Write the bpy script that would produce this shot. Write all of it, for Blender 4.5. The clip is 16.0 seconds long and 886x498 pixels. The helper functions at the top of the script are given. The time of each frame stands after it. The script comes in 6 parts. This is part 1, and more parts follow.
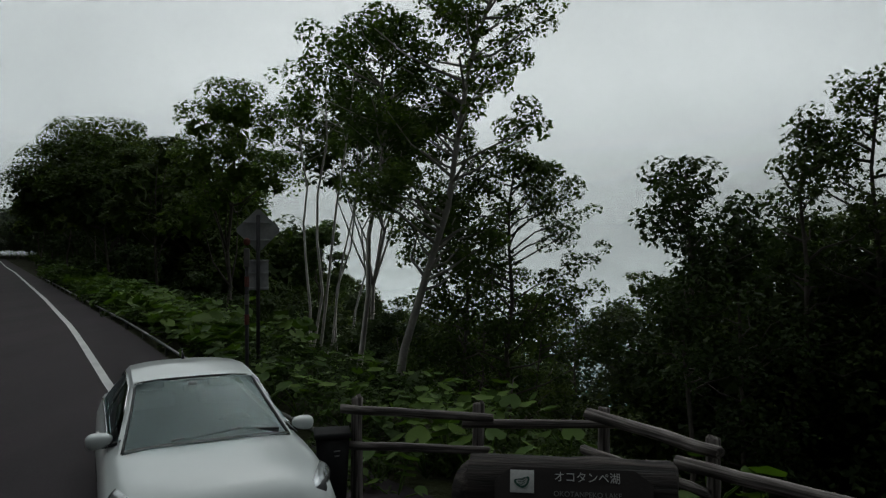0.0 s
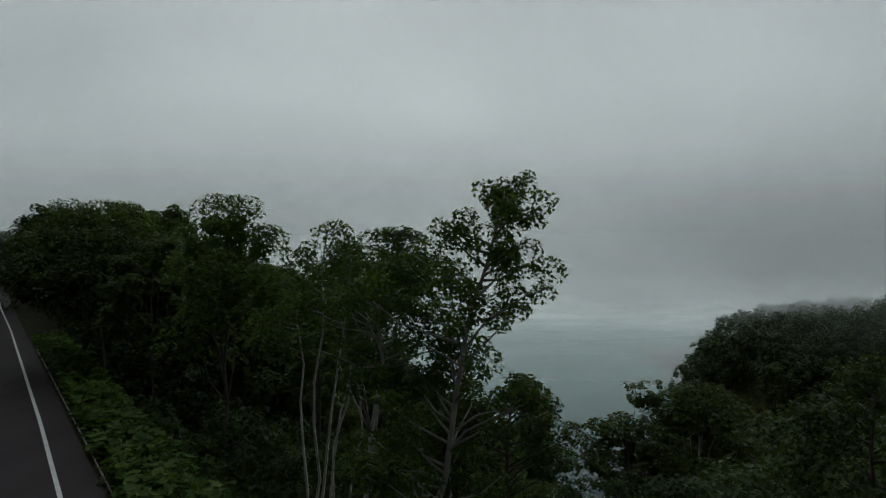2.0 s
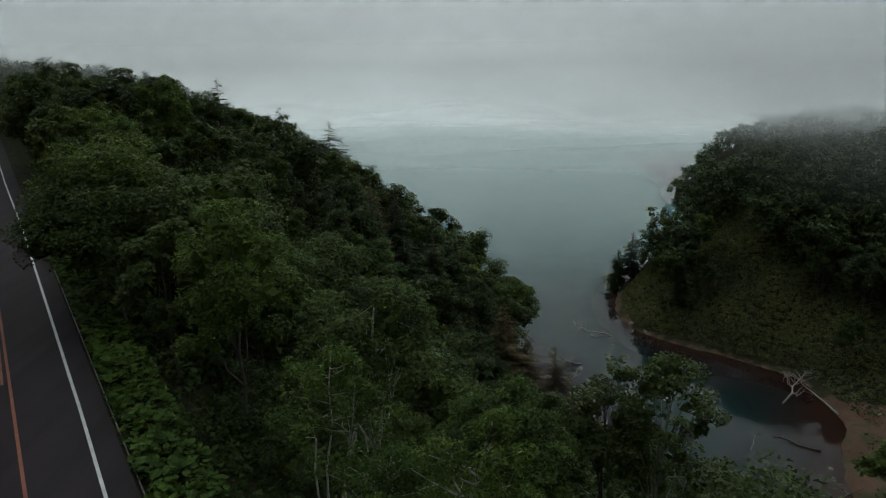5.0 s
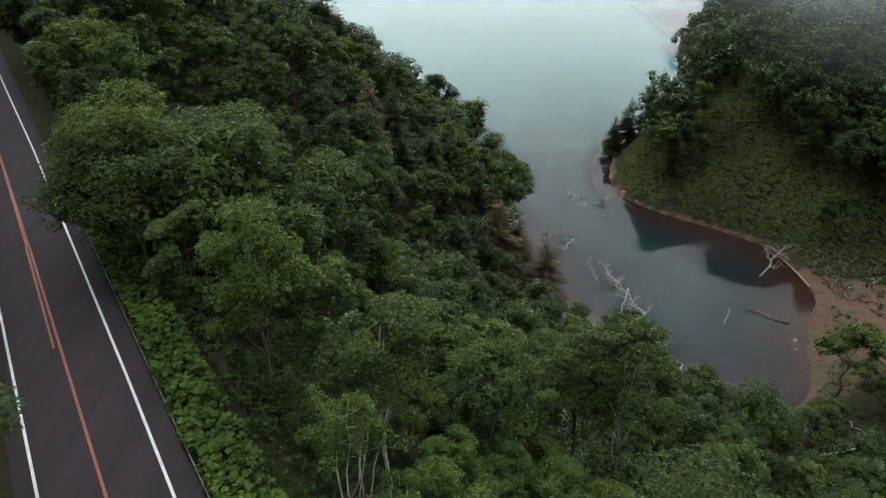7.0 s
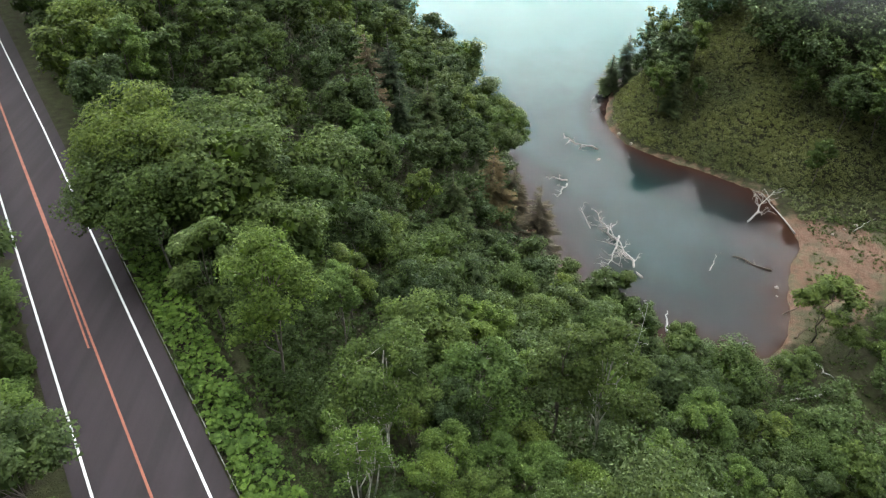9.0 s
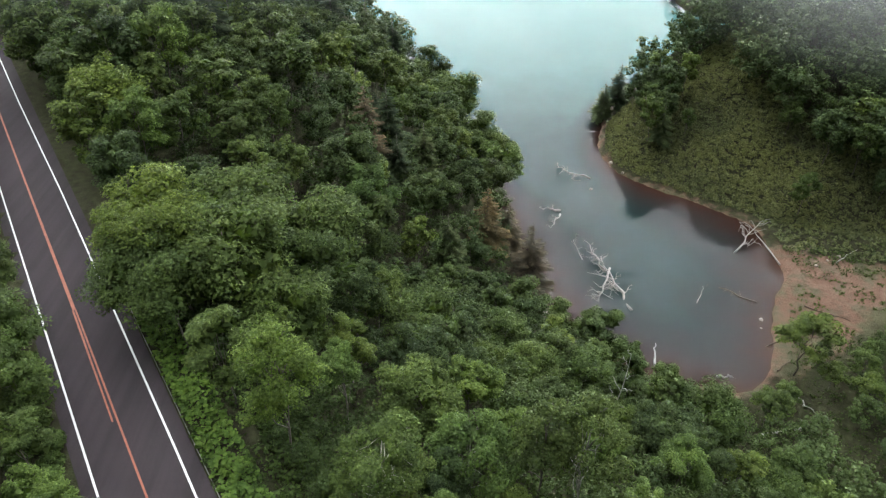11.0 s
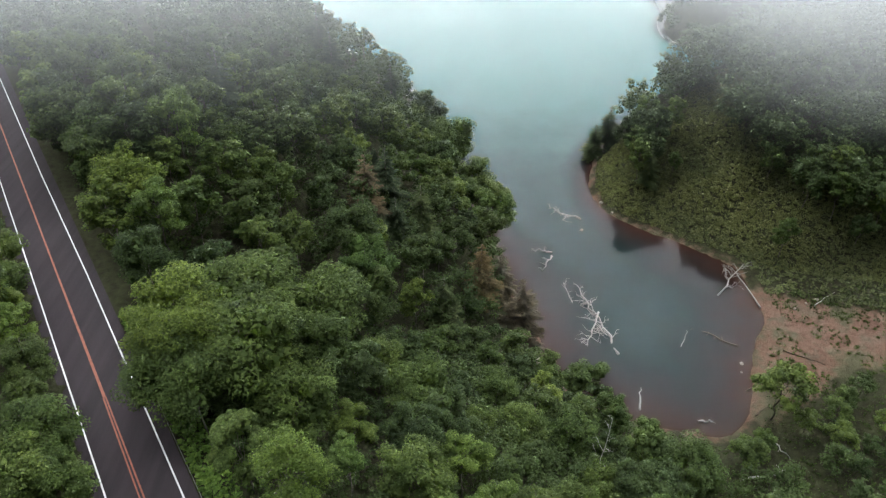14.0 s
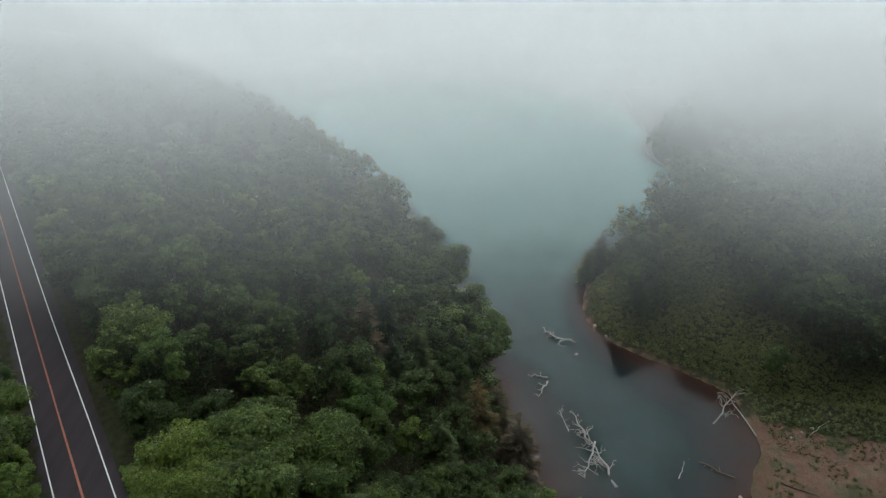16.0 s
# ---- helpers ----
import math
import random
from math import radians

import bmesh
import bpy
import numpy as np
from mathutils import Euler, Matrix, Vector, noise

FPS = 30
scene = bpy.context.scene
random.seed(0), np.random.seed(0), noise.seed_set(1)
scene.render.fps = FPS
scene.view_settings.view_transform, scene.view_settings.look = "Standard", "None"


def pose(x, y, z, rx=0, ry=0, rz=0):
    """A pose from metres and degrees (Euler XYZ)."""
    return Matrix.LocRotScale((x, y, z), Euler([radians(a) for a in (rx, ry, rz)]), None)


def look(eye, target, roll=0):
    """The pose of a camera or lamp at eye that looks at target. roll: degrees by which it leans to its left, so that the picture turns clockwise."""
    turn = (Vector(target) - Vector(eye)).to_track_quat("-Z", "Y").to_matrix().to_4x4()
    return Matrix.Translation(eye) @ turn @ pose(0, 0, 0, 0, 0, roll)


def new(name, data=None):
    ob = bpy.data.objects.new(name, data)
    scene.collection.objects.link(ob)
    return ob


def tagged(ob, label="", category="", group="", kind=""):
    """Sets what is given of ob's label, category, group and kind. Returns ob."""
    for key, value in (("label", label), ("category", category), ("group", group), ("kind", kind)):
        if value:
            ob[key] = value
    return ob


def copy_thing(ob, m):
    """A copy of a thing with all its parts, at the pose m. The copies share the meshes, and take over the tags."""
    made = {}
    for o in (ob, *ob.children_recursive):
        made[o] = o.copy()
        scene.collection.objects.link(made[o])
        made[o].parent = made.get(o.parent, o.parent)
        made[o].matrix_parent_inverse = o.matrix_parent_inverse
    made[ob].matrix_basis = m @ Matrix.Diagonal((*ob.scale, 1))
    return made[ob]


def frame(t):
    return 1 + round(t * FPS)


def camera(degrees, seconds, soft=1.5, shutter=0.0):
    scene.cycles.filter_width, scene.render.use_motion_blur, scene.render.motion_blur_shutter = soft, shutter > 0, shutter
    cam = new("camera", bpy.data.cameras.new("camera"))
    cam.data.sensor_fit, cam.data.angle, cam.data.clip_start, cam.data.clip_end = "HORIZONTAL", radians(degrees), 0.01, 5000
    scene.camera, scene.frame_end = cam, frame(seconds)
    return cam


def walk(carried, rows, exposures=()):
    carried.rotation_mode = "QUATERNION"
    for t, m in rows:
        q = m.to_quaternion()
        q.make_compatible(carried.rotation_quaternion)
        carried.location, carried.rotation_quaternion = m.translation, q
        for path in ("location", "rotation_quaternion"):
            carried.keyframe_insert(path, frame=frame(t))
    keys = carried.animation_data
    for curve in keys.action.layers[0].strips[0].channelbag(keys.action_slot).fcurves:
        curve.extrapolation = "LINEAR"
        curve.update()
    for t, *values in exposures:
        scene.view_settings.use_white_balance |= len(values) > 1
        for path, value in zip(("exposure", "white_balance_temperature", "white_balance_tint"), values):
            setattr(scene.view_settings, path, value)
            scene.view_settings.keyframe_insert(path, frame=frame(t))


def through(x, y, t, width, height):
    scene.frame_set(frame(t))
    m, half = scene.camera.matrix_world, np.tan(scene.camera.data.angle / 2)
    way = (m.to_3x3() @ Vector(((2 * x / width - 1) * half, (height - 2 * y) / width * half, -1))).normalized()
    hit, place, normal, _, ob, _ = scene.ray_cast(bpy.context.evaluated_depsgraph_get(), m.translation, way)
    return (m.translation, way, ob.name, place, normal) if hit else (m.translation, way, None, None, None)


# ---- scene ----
# the camera: a drone that climbs beside a mountain road above a lake
cam = camera(64.9, 16.0, 1.25)
METRES, EYE, TILT, LEAN, TURN = 63.0, 2.43, 0.0, 0.0, 0.0
ROWS = [
    (0.0, 0.0, 0.0, 0.0, 0.0, 0.0, -0.0),
    (0.5, 0.0, 0.0006, 0.0182, -0.06, 0.13, 0.08),
    (1.0, 0.0001, 0.0014, 0.0396, -0.1, 0.31, 0.14),
    (1.5, 0.0003, 0.0017, 0.0656, -0.15, 0.54, 0.13),
    (2.0, 0.0001, 0.002, 0.0967, -0.24, -0.28, 0.23),
    (2.5, 0.0005, 0.0028, 0.1246, -0.26, -3.47, 0.37),
    (3.0, 0.0008, 0.0031, 0.1503, -0.29, -6.24, 0.47),
    (3.5, 0.0019, 0.004, 0.1792, -0.29, -9.22, 0.58),
    (4.0, 0.0027, 0.0049, 0.2094, -0.33, -12.01, 0.58),
    (6.5, 0.0045, 0.0048, 0.3831, -0.46, -27.01, 0.33),
    (7.0, 0.0051, 0.0043, 0.4279, -0.54, -30.93, 0.33),
    (7.5, 0.0057, 0.0037, 0.461, -0.6, -33.89, 0.35),
    (8.0, 0.0061, 0.003, 0.4911, -0.67, -36.63, 0.39),
    (8.5, 0.0071, 0.0048, 0.5222, -0.71, -37.91, 0.32),
    (9.0, 0.0081, 0.0054, 0.5521, -0.78, -37.79, 0.35),
    (11.5, 0.0188, 0.0047, 0.7137, -0.96, -37.59, 0.42),
    (12.0, 0.0198, 0.0053, 0.7453, -1.0, -37.57, 0.41),
    (12.5, 0.0207, 0.0054, 0.7771, -1.06, -37.52, 0.42),
    (13.0, 0.0215, 0.0054, 0.8089, -1.1, -37.45, 0.41),
    (13.5, 0.0224, 0.005, 0.8404, -1.14, -37.4, 0.38),
    (14.0, 0.0235, 0.0048, 0.8712, -1.17, -37.33, 0.4),
    (14.5, 0.0238, 0.0073, 0.9025, -1.2, -37.28, 0.34),
    (15.0, 0.0244, 0.0107, 0.9353, -1.19, -34.98, 0.25),
    (15.5, 0.0255, 0.0128, 0.9667, -1.25, -32.11, 0.22),
    (16.0, 0.028, 0.0138, 0.9988, -1.28, -29.26, 0.22),
]
EXPOSURES = [(0.0, -0.75, 6480, 9), (1.0, -0.95, 6420, 8), (2.0, -1.15, 6380, 7), (3.5, -1.22, 6380, 7), (4.2, -0.95, 6400, 7), (6.3, 0.25, 6450, 10), (7.0, 0.9, 6500, 12), (8.0, 1.6, 6550, 13), (9.0, 2.0, 6620, 12), (12.5, 1.8, 6520, 16), (14.5, 1.45, 6500, 16), (15.2, 1.02, 6470, 13), (16.0, 0.6, 6450, 11)]
walk(cam, [(t, pose(0, 0, EYE, TILT, LEAN, TURN) @ pose(METRES * x, METRES * y, METRES * z, 90 + pitch, roll, yaw)) for t, x, y, z, yaw, pitch, roll in ROWS], EXPOSURES)

# ---- world, sun ----
scene.cycles.transparent_max_bounces = 64
world = bpy.data.worlds.new("overcast")
scene.world = world
world.use_nodes = True
wt = world.node_tree
wt.nodes.clear()
w_out = wt.nodes.new("ShaderNodeOutputWorld")
w_bg = wt.nodes.new("ShaderNodeBackground")
w_sky = wt.nodes.new("ShaderNodeTexSky")
w_sky.sky_type, w_sky.sun_disc = "NISHITA", False
w_sky.sun_elevation, w_sky.sun_rotation = radians(50), radians(0)
w_sky.air_density, w_sky.dust_density = 1.0, 6.0
w_bw = wt.nodes.new("ShaderNodeHueSaturation")
w_bw.inputs["Saturation"].default_value = 0.12
w_flat = wt.nodes.new("ShaderNodeMix")
w_flat.data_type = "RGBA"
w_flat.inputs["Factor"].default_value = 0.9
w_geo = wt.nodes.new("ShaderNodeTexCoord")
w_map = wt.nodes.new("ShaderNodeMapping")
w_map.inputs["Scale"].default_value = (1.0, 1.0, 2.2)
w_noise = wt.nodes.new("ShaderNodeTexNoise")
w_noise.inputs["Scale"].default_value, w_noise.inputs["Detail"].default_value = 1.7, 2.0
w_ramp = wt.nodes.new("ShaderNodeValToRGB")
w_ramp.color_ramp.elements[0].position, w_ramp.color_ramp.elements[1].position = 0.32, 0.72
w_ramp.color_ramp.elements[0].color = (2.75, 3.1, 3.16, 1)
w_ramp.color_ramp.elements[1].color = (4.6, 5.02, 5.1, 1)
wt.links.new(w_geo.outputs["Generated"], w_map.inputs["Vector"])
wt.links.new(w_map.outputs["Vector"], w_noise.inputs["Vector"])
wt.links.new(w_noise.outputs["Fac"], w_ramp.inputs["Fac"])
wt.links.new(w_sky.outputs["Color"], w_bw.inputs["Color"])
wt.links.new(w_bw.outputs["Color"], w_flat.inputs["A"])
wt.links.new(w_ramp.outputs["Color"], w_flat.inputs["B"])
w_dir = wt.nodes.new("ShaderNodeVectorMath")
w_dir.operation = "DOT_PRODUCT"
w_dir.inputs[1].default_value = (-0.03, 0.97, 0.24)
wt.links.new(w_geo.outputs["Generated"], w_dir.inputs[0])
w_back = wt.nodes.new("ShaderNodeMapRange")
w_back.interpolation_type = "SMOOTHSTEP"
for w_key, w_value in (("From Min", -0.6), ("From Max", 1.0), ("To Min", 0.06), ("To Max", 2.0)):
    w_back.inputs[w_key].default_value = w_value
wt.links.new(w_dir.outputs["Value"], w_back.inputs["Value"])
w_mul = wt.nodes.new("ShaderNodeVectorMath")
w_mul.operation = "SCALE"
wt.links.new(w_flat.outputs["Result"], w_mul.inputs[0])
wt.links.new(w_back.outputs["Result"], w_mul.inputs["Scale"])
wt.links.new(w_mul.outputs["Vector"], w_bg.inputs["Color"])
w_bg.inputs["Strength"].default_value = 0.17
wt.links.new(w_bg.outputs["Background"], w_out.inputs["Surface"])

sun = new("sun", bpy.data.lights.new("sun", "SUN"))
sun.data.energy, sun.data.angle, sun.data.color = 0.4, radians(75), (1.0, 1.0, 0.97)
sun.matrix_world = look((-10, 60, 85), (0, 0, 0))


# ---- materials ----
def material(name):
    m = bpy.data.materials.new(name)
    m.use_nodes = True
    nt = m.node_tree
    return m, nt, nt.nodes["Principled BSDF"], nt.nodes["Material Output"]


def node(nt, kind, **values):
    n = nt.nodes.new("ShaderNode" + kind)
    for key, value in values.items():
        n.inputs[key.replace("_", " ")].default_value = value
    return n


def ramp(nt, fac, stops):
    r = nt.nodes.new("ShaderNodeValToRGB")
    e = r.color_ramp.elements
    while len(e) < len(stops):
        e.new(0.5)
    for i, (p, c) in enumerate(stops):
        e[i].position, e[i].color = p, (*c, 1)
    nt.links.new(fac, r.inputs["Fac"])
    return r.outputs["Color"]


def mixed(nt, fac, a, b, mode="MIX"):
    m = nt.nodes.new("ShaderNodeMix")
    m.data_type, m.blend_type = "RGBA", mode
    for key, v in (("Factor", fac), ("A", a), ("B", b)):
        if isinstance(v, (int, float)):
            m.inputs[key].default_value = v
        elif isinstance(v, tuple):
            m.inputs[key].default_value = (*v, 1)
        else:
            nt.links.new(v, m.inputs[key])
    return m.outputs["Result"]


def place(nt):
    return nt.nodes.new("ShaderNodeNewGeometry").outputs["Position"]


def noisy(nt, scale, detail=4.0, vector=None, rough=0.55):
    n = node(nt, "TexNoise", Scale=scale, Detail=detail, Roughness=rough)
    nt.links.new(vector if vector is not None else place(nt), n.inputs["Vector"])
    return n.outputs["Fac"]


def bumped(nt, bsdf, height, strength, distance):
    b = node(nt, "Bump", Strength=strength, Distance=distance)
    nt.links.new(height, b.inputs["Height"])
    nt.links.new(b.outputs["Normal"], bsdf.inputs["Normal"])


def simple(name, colour, rough=0.6, metal=0.0, scale=6.0, vary=0.25, bump=0.15, depth=0.01, local=True):
    """A painted, plastic, metal or stone surface with mottling at two scales."""
    m, nt, b, _ = material(name)
    vec = nt.nodes.new("ShaderNodeTexCoord").outputs["Object"] if local else place(nt)
    big, fine = noisy(nt, scale, 3.0, vec), noisy(nt, scale * 9, 3.0, vec)
    lo = tuple(c * (1 - vary) for c in colour)
    hi = tuple(min(1, c * (1 + vary)) for c in colour)
    col = ramp(nt, big, [(0.3, lo), (0.7, hi)])
    col = mixed(nt, 0.25, col, ramp(nt, fine, [(0.35, lo), (0.65, hi)]))
    nt.links.new(col, b.inputs["Base Color"])
    b.inputs["Roughness"].default_value, b.inputs["Metallic"].default_value = rough, metal
    bumped(nt, b, fine, bump, depth)
    return m


def leaf_material(name, lo, hi, through=0.25, gloss=0.62, patchy=0.35):
    """Leaves: each leaf differs a little, each tree differs more, some light passes through."""
    m, nt, b, out = material(name)
    leaf = nt.nodes.new("ShaderNodeNewGeometry").outputs["Random Per Island"]
    tree = nt.nodes.new("ShaderNodeObjectInfo").outputs["Random"]
    one = ramp(nt, leaf, [(0.0, lo), (1.0, hi)])
    cast = ramp(nt, tree, [(0.0, (0.72, 0.78, 0.80)), (0.5, (1.0, 1.0, 1.0)), (0.85, (1.18, 1.12, 0.95)), (1.0, (1.45, 1.35, 0.95))])
    patch = ramp(nt, noisy(nt, patchy, 3.0), [(0.3, (0.70, 0.74, 0.78)), (0.7, (1.25, 1.22, 1.05))])
    col = mixed(nt, 1.0, mixed(nt, 1.0, one, cast, "MULTIPLY"), patch, "MULTIPLY")
    nt.links.new(col, b.inputs["Base Color"])
    b.inputs["Roughness"].default_value = gloss
    b.inputs["Specular IOR Level"].default_value = 0.16 if gloss < 0.8 else 0.08
    tr = node(nt, "BsdfTranslucent")
    nt.links.new(mixed(nt, 1.0, col, (1.2, 1.4, 0.5), "MULTIPLY"), tr.inputs["Color"])
    mix = node(nt, "MixShader", Fac=through)
    nt.links.new(b.outputs[0], mix.inputs[1])
    nt.links.new(tr.outputs[0], mix.inputs[2])
    nt.links.new(mix.outputs[0], out.inputs["Surface"])
    return m


M_LEAF = leaf_material("broad_leaf", (0.040, 0.065, 0.016), (0.088, 0.128, 0.031))
M_LEAF_DARK = leaf_material("dark_leaf", (0.031, 0.051, 0.017), (0.063, 0.094, 0.030))
M_LEAF_WOOD = leaf_material("wood_leaf", (0.042, 0.066, 0.021), (0.065, 0.096, 0.030), 0.15, 0.6, 0.12)
M_LEAF_BIRCH = leaf_material("birch_leaf", (0.052, 0.088, 0.022), (0.108, 0.164, 0.042), 0.3)
M_NEEDLE = leaf_material("fir_needle", (0.030, 0.046, 0.027), (0.058, 0.078, 0.042), 0.1, 0.9)
M_NEEDLE_DRY = leaf_material("dry_needle", (0.050, 0.042, 0.030), (0.100, 0.082, 0.058), 0.1, 0.85)
M_BUTTERBUR = leaf_material("butterbur_leaf", (0.042, 0.086, 0.016), (0.088, 0.152, 0.031), 0.25)
M_BUSH = leaf_material("bush_leaf", (0.030, 0.051, 0.014), (0.058, 0.093, 0.023))
M_BAMBOO = leaf_material("dwarf_bamboo_leaf", (0.078, 0.094, 0.047), (0.140, 0.154, 0.082), 0.2, 0.8, 0.07)
M_BARK = simple("grey_bark", (0.11, 0.095, 0.08), 0.9, 0, 3, 0.4, 0.6, 0.03)
M_BIRCH = simple("pale_bark", (0.40, 0.375, 0.34), 0.85, 0, 2.5, 0.35, 0.4, 0.02)
M_DEAD = simple("bleached_wood", (0.34, 0.325, 0.305), 0.85, 0, 2, 0.3, 0.5, 0.02)
M_DRIFT = simple("brown_driftwood", (0.10, 0.076, 0.056), 0.9, 0, 2, 0.35, 0.5, 0.02)
M_LINE = simple("white_road_paint", (0.62, 0.62, 0.62), 0.7, 0, 1.5, 0.18, 0.3, 0.004, False)
M_ORANGE = simple("orange_road_paint", (0.25, 0.075, 0.042), 0.7, 0, 1.5, 0.25, 0.3, 0.004, False)
M_ROCK = simple("pale_rock", (0.30, 0.26, 0.22), 0.9, 0, 1.2, 0.4, 0.7, 0.05)
M_PIPE = simple("weathered_steel", (0.20, 0.20, 0.19), 0.55, 0.7, 8, 0.3, 0.2, 0.004)

# asphalt: dark, slightly purple, with wheel tracks along the road, cracks and grit
M_ASPHALT, nt, b, _ = material("asphalt")
grit, patchy = noisy(nt, 60, 2.0), noisy(nt, 0.35, 5.0)
turn = node(nt, "Mapping", Rotation=(0, 0, radians(-33.1)), Scale=(0.9, 0.03, 1))
nt.links.new(place(nt), turn.inputs["Vector"])
track = noisy(nt, 1.0, 3.0, turn.outputs["Vector"])
col = ramp(nt, patchy, [(0.3, (0.018, 0.0122, 0.0150)), (0.7, (0.028, 0.0192, 0.0240))])
col = mixed(nt, 0.6, col, ramp(nt, track, [(0.35, (0.017, 0.0115, 0.0145)), (0.65, (0.040, 0.027, 0.034))]))
col = mixed(nt, 0.3, col, ramp(nt, grit, [(0.3, (0.016, 0.015, 0.016)), (0.75, (0.075, 0.066, 0.068))]))
nt.links.new(col, b.inputs["Base Color"])
b.inputs["Roughness"].default_value = 0.85
b.inputs["Specular IOR Level"].default_value = 0.25
bumped(nt, b, grit, 0.5, 0.006)

# ground: forest soil, low growth on flat places, sand and red mud by the water
M_GROUND, nt, b, _ = material("ground")
soil = ramp(nt, noisy(nt, 0.9, 6.0), [(0.3, (0.028, 0.024, 0.016)), (0.5, (0.034, 0.036, 0.018)), (0.75, (0.046, 0.054, 0.024))])
sand = ramp(nt, noisy(nt, 0.22, 6.0), [(0.30, (0.060, 0.050, 0.031)), (0.42, (0.105, 0.055, 0.037)), (0.52, (0.125, 0.078, 0.055)), (0.62, (0.085, 0.070, 0.046)), (0.75, (0.155, 0.118, 0.088))])
fine = noisy(nt, 7, 4.0)
sand = mixed(nt, 0.25, sand, ramp(nt, fine, [(0.35, (0.09, 0.056, 0.038)), (0.7, (0.25, 0.19, 0.15))]))
blotch = ramp(nt, noisy(nt, 0.11, 4.0, None, 0.65), [(0.50, (0, 0, 0)), (0.64, (1, 1, 1))])
sand = mixed(nt, blotch, sand, mixed(nt, fine, (0.040, 0.044, 0.022), (0.10, 0.092, 0.055)))
shore = nt.nodes.new("ShaderNodeAttribute")
shore.attribute_name = "sand"
edge = node(nt, "Math")
edge.operation = "MULTIPLY_ADD"
nt.links.new(noisy(nt, 0.5, 5.0), edge.inputs[0])
edge.inputs[1].default_value = 0.9
nt.links.new(shore.outputs["Fac"], edge.inputs[2])
mask = ramp(nt, edge.outputs[0], [(0.62, (0, 0, 0)), (0.85, (1, 1, 1))])
nt.links.new(mixed(nt, mask, soil, sand), b.inputs["Base Color"])
b.inputs["Roughness"].default_value = 0.95
b.inputs["Specular IOR Level"].default_value = 0.08
bumped(nt, b, mixed(nt, 0.35, noisy(nt, 0.55, 5.0), fine), 0.9, 0.35)

# lake: murky water, red-brown along the shore, brighter teal outwards and with y, with a smooth reflecting face
M_WATER, nt, b, _ = material("lake_water")
offshore = nt.nodes.new("ShaderNodeAttribute")
offshore.attribute_name = "depth"
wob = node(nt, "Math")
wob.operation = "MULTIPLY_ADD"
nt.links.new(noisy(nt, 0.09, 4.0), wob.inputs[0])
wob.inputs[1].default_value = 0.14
nt.links.new(offshore.outputs["Fac"], wob.inputs[2])
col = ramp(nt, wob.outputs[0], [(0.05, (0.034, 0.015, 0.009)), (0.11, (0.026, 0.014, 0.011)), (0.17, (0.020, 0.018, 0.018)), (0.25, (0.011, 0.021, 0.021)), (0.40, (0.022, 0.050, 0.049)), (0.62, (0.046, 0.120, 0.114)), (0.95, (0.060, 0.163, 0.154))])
nt.links.new(col, b.inputs["Base Color"])
b.inputs["Roughness"].default_value = 0.04
b.inputs["IOR"].default_value = 1.33
b.inputs["Specular IOR Level"].default_value = 0.22
ripple = noisy(nt, 0.6, 3.0)
bumped(nt, b, ripple, 0.05, 0.05)


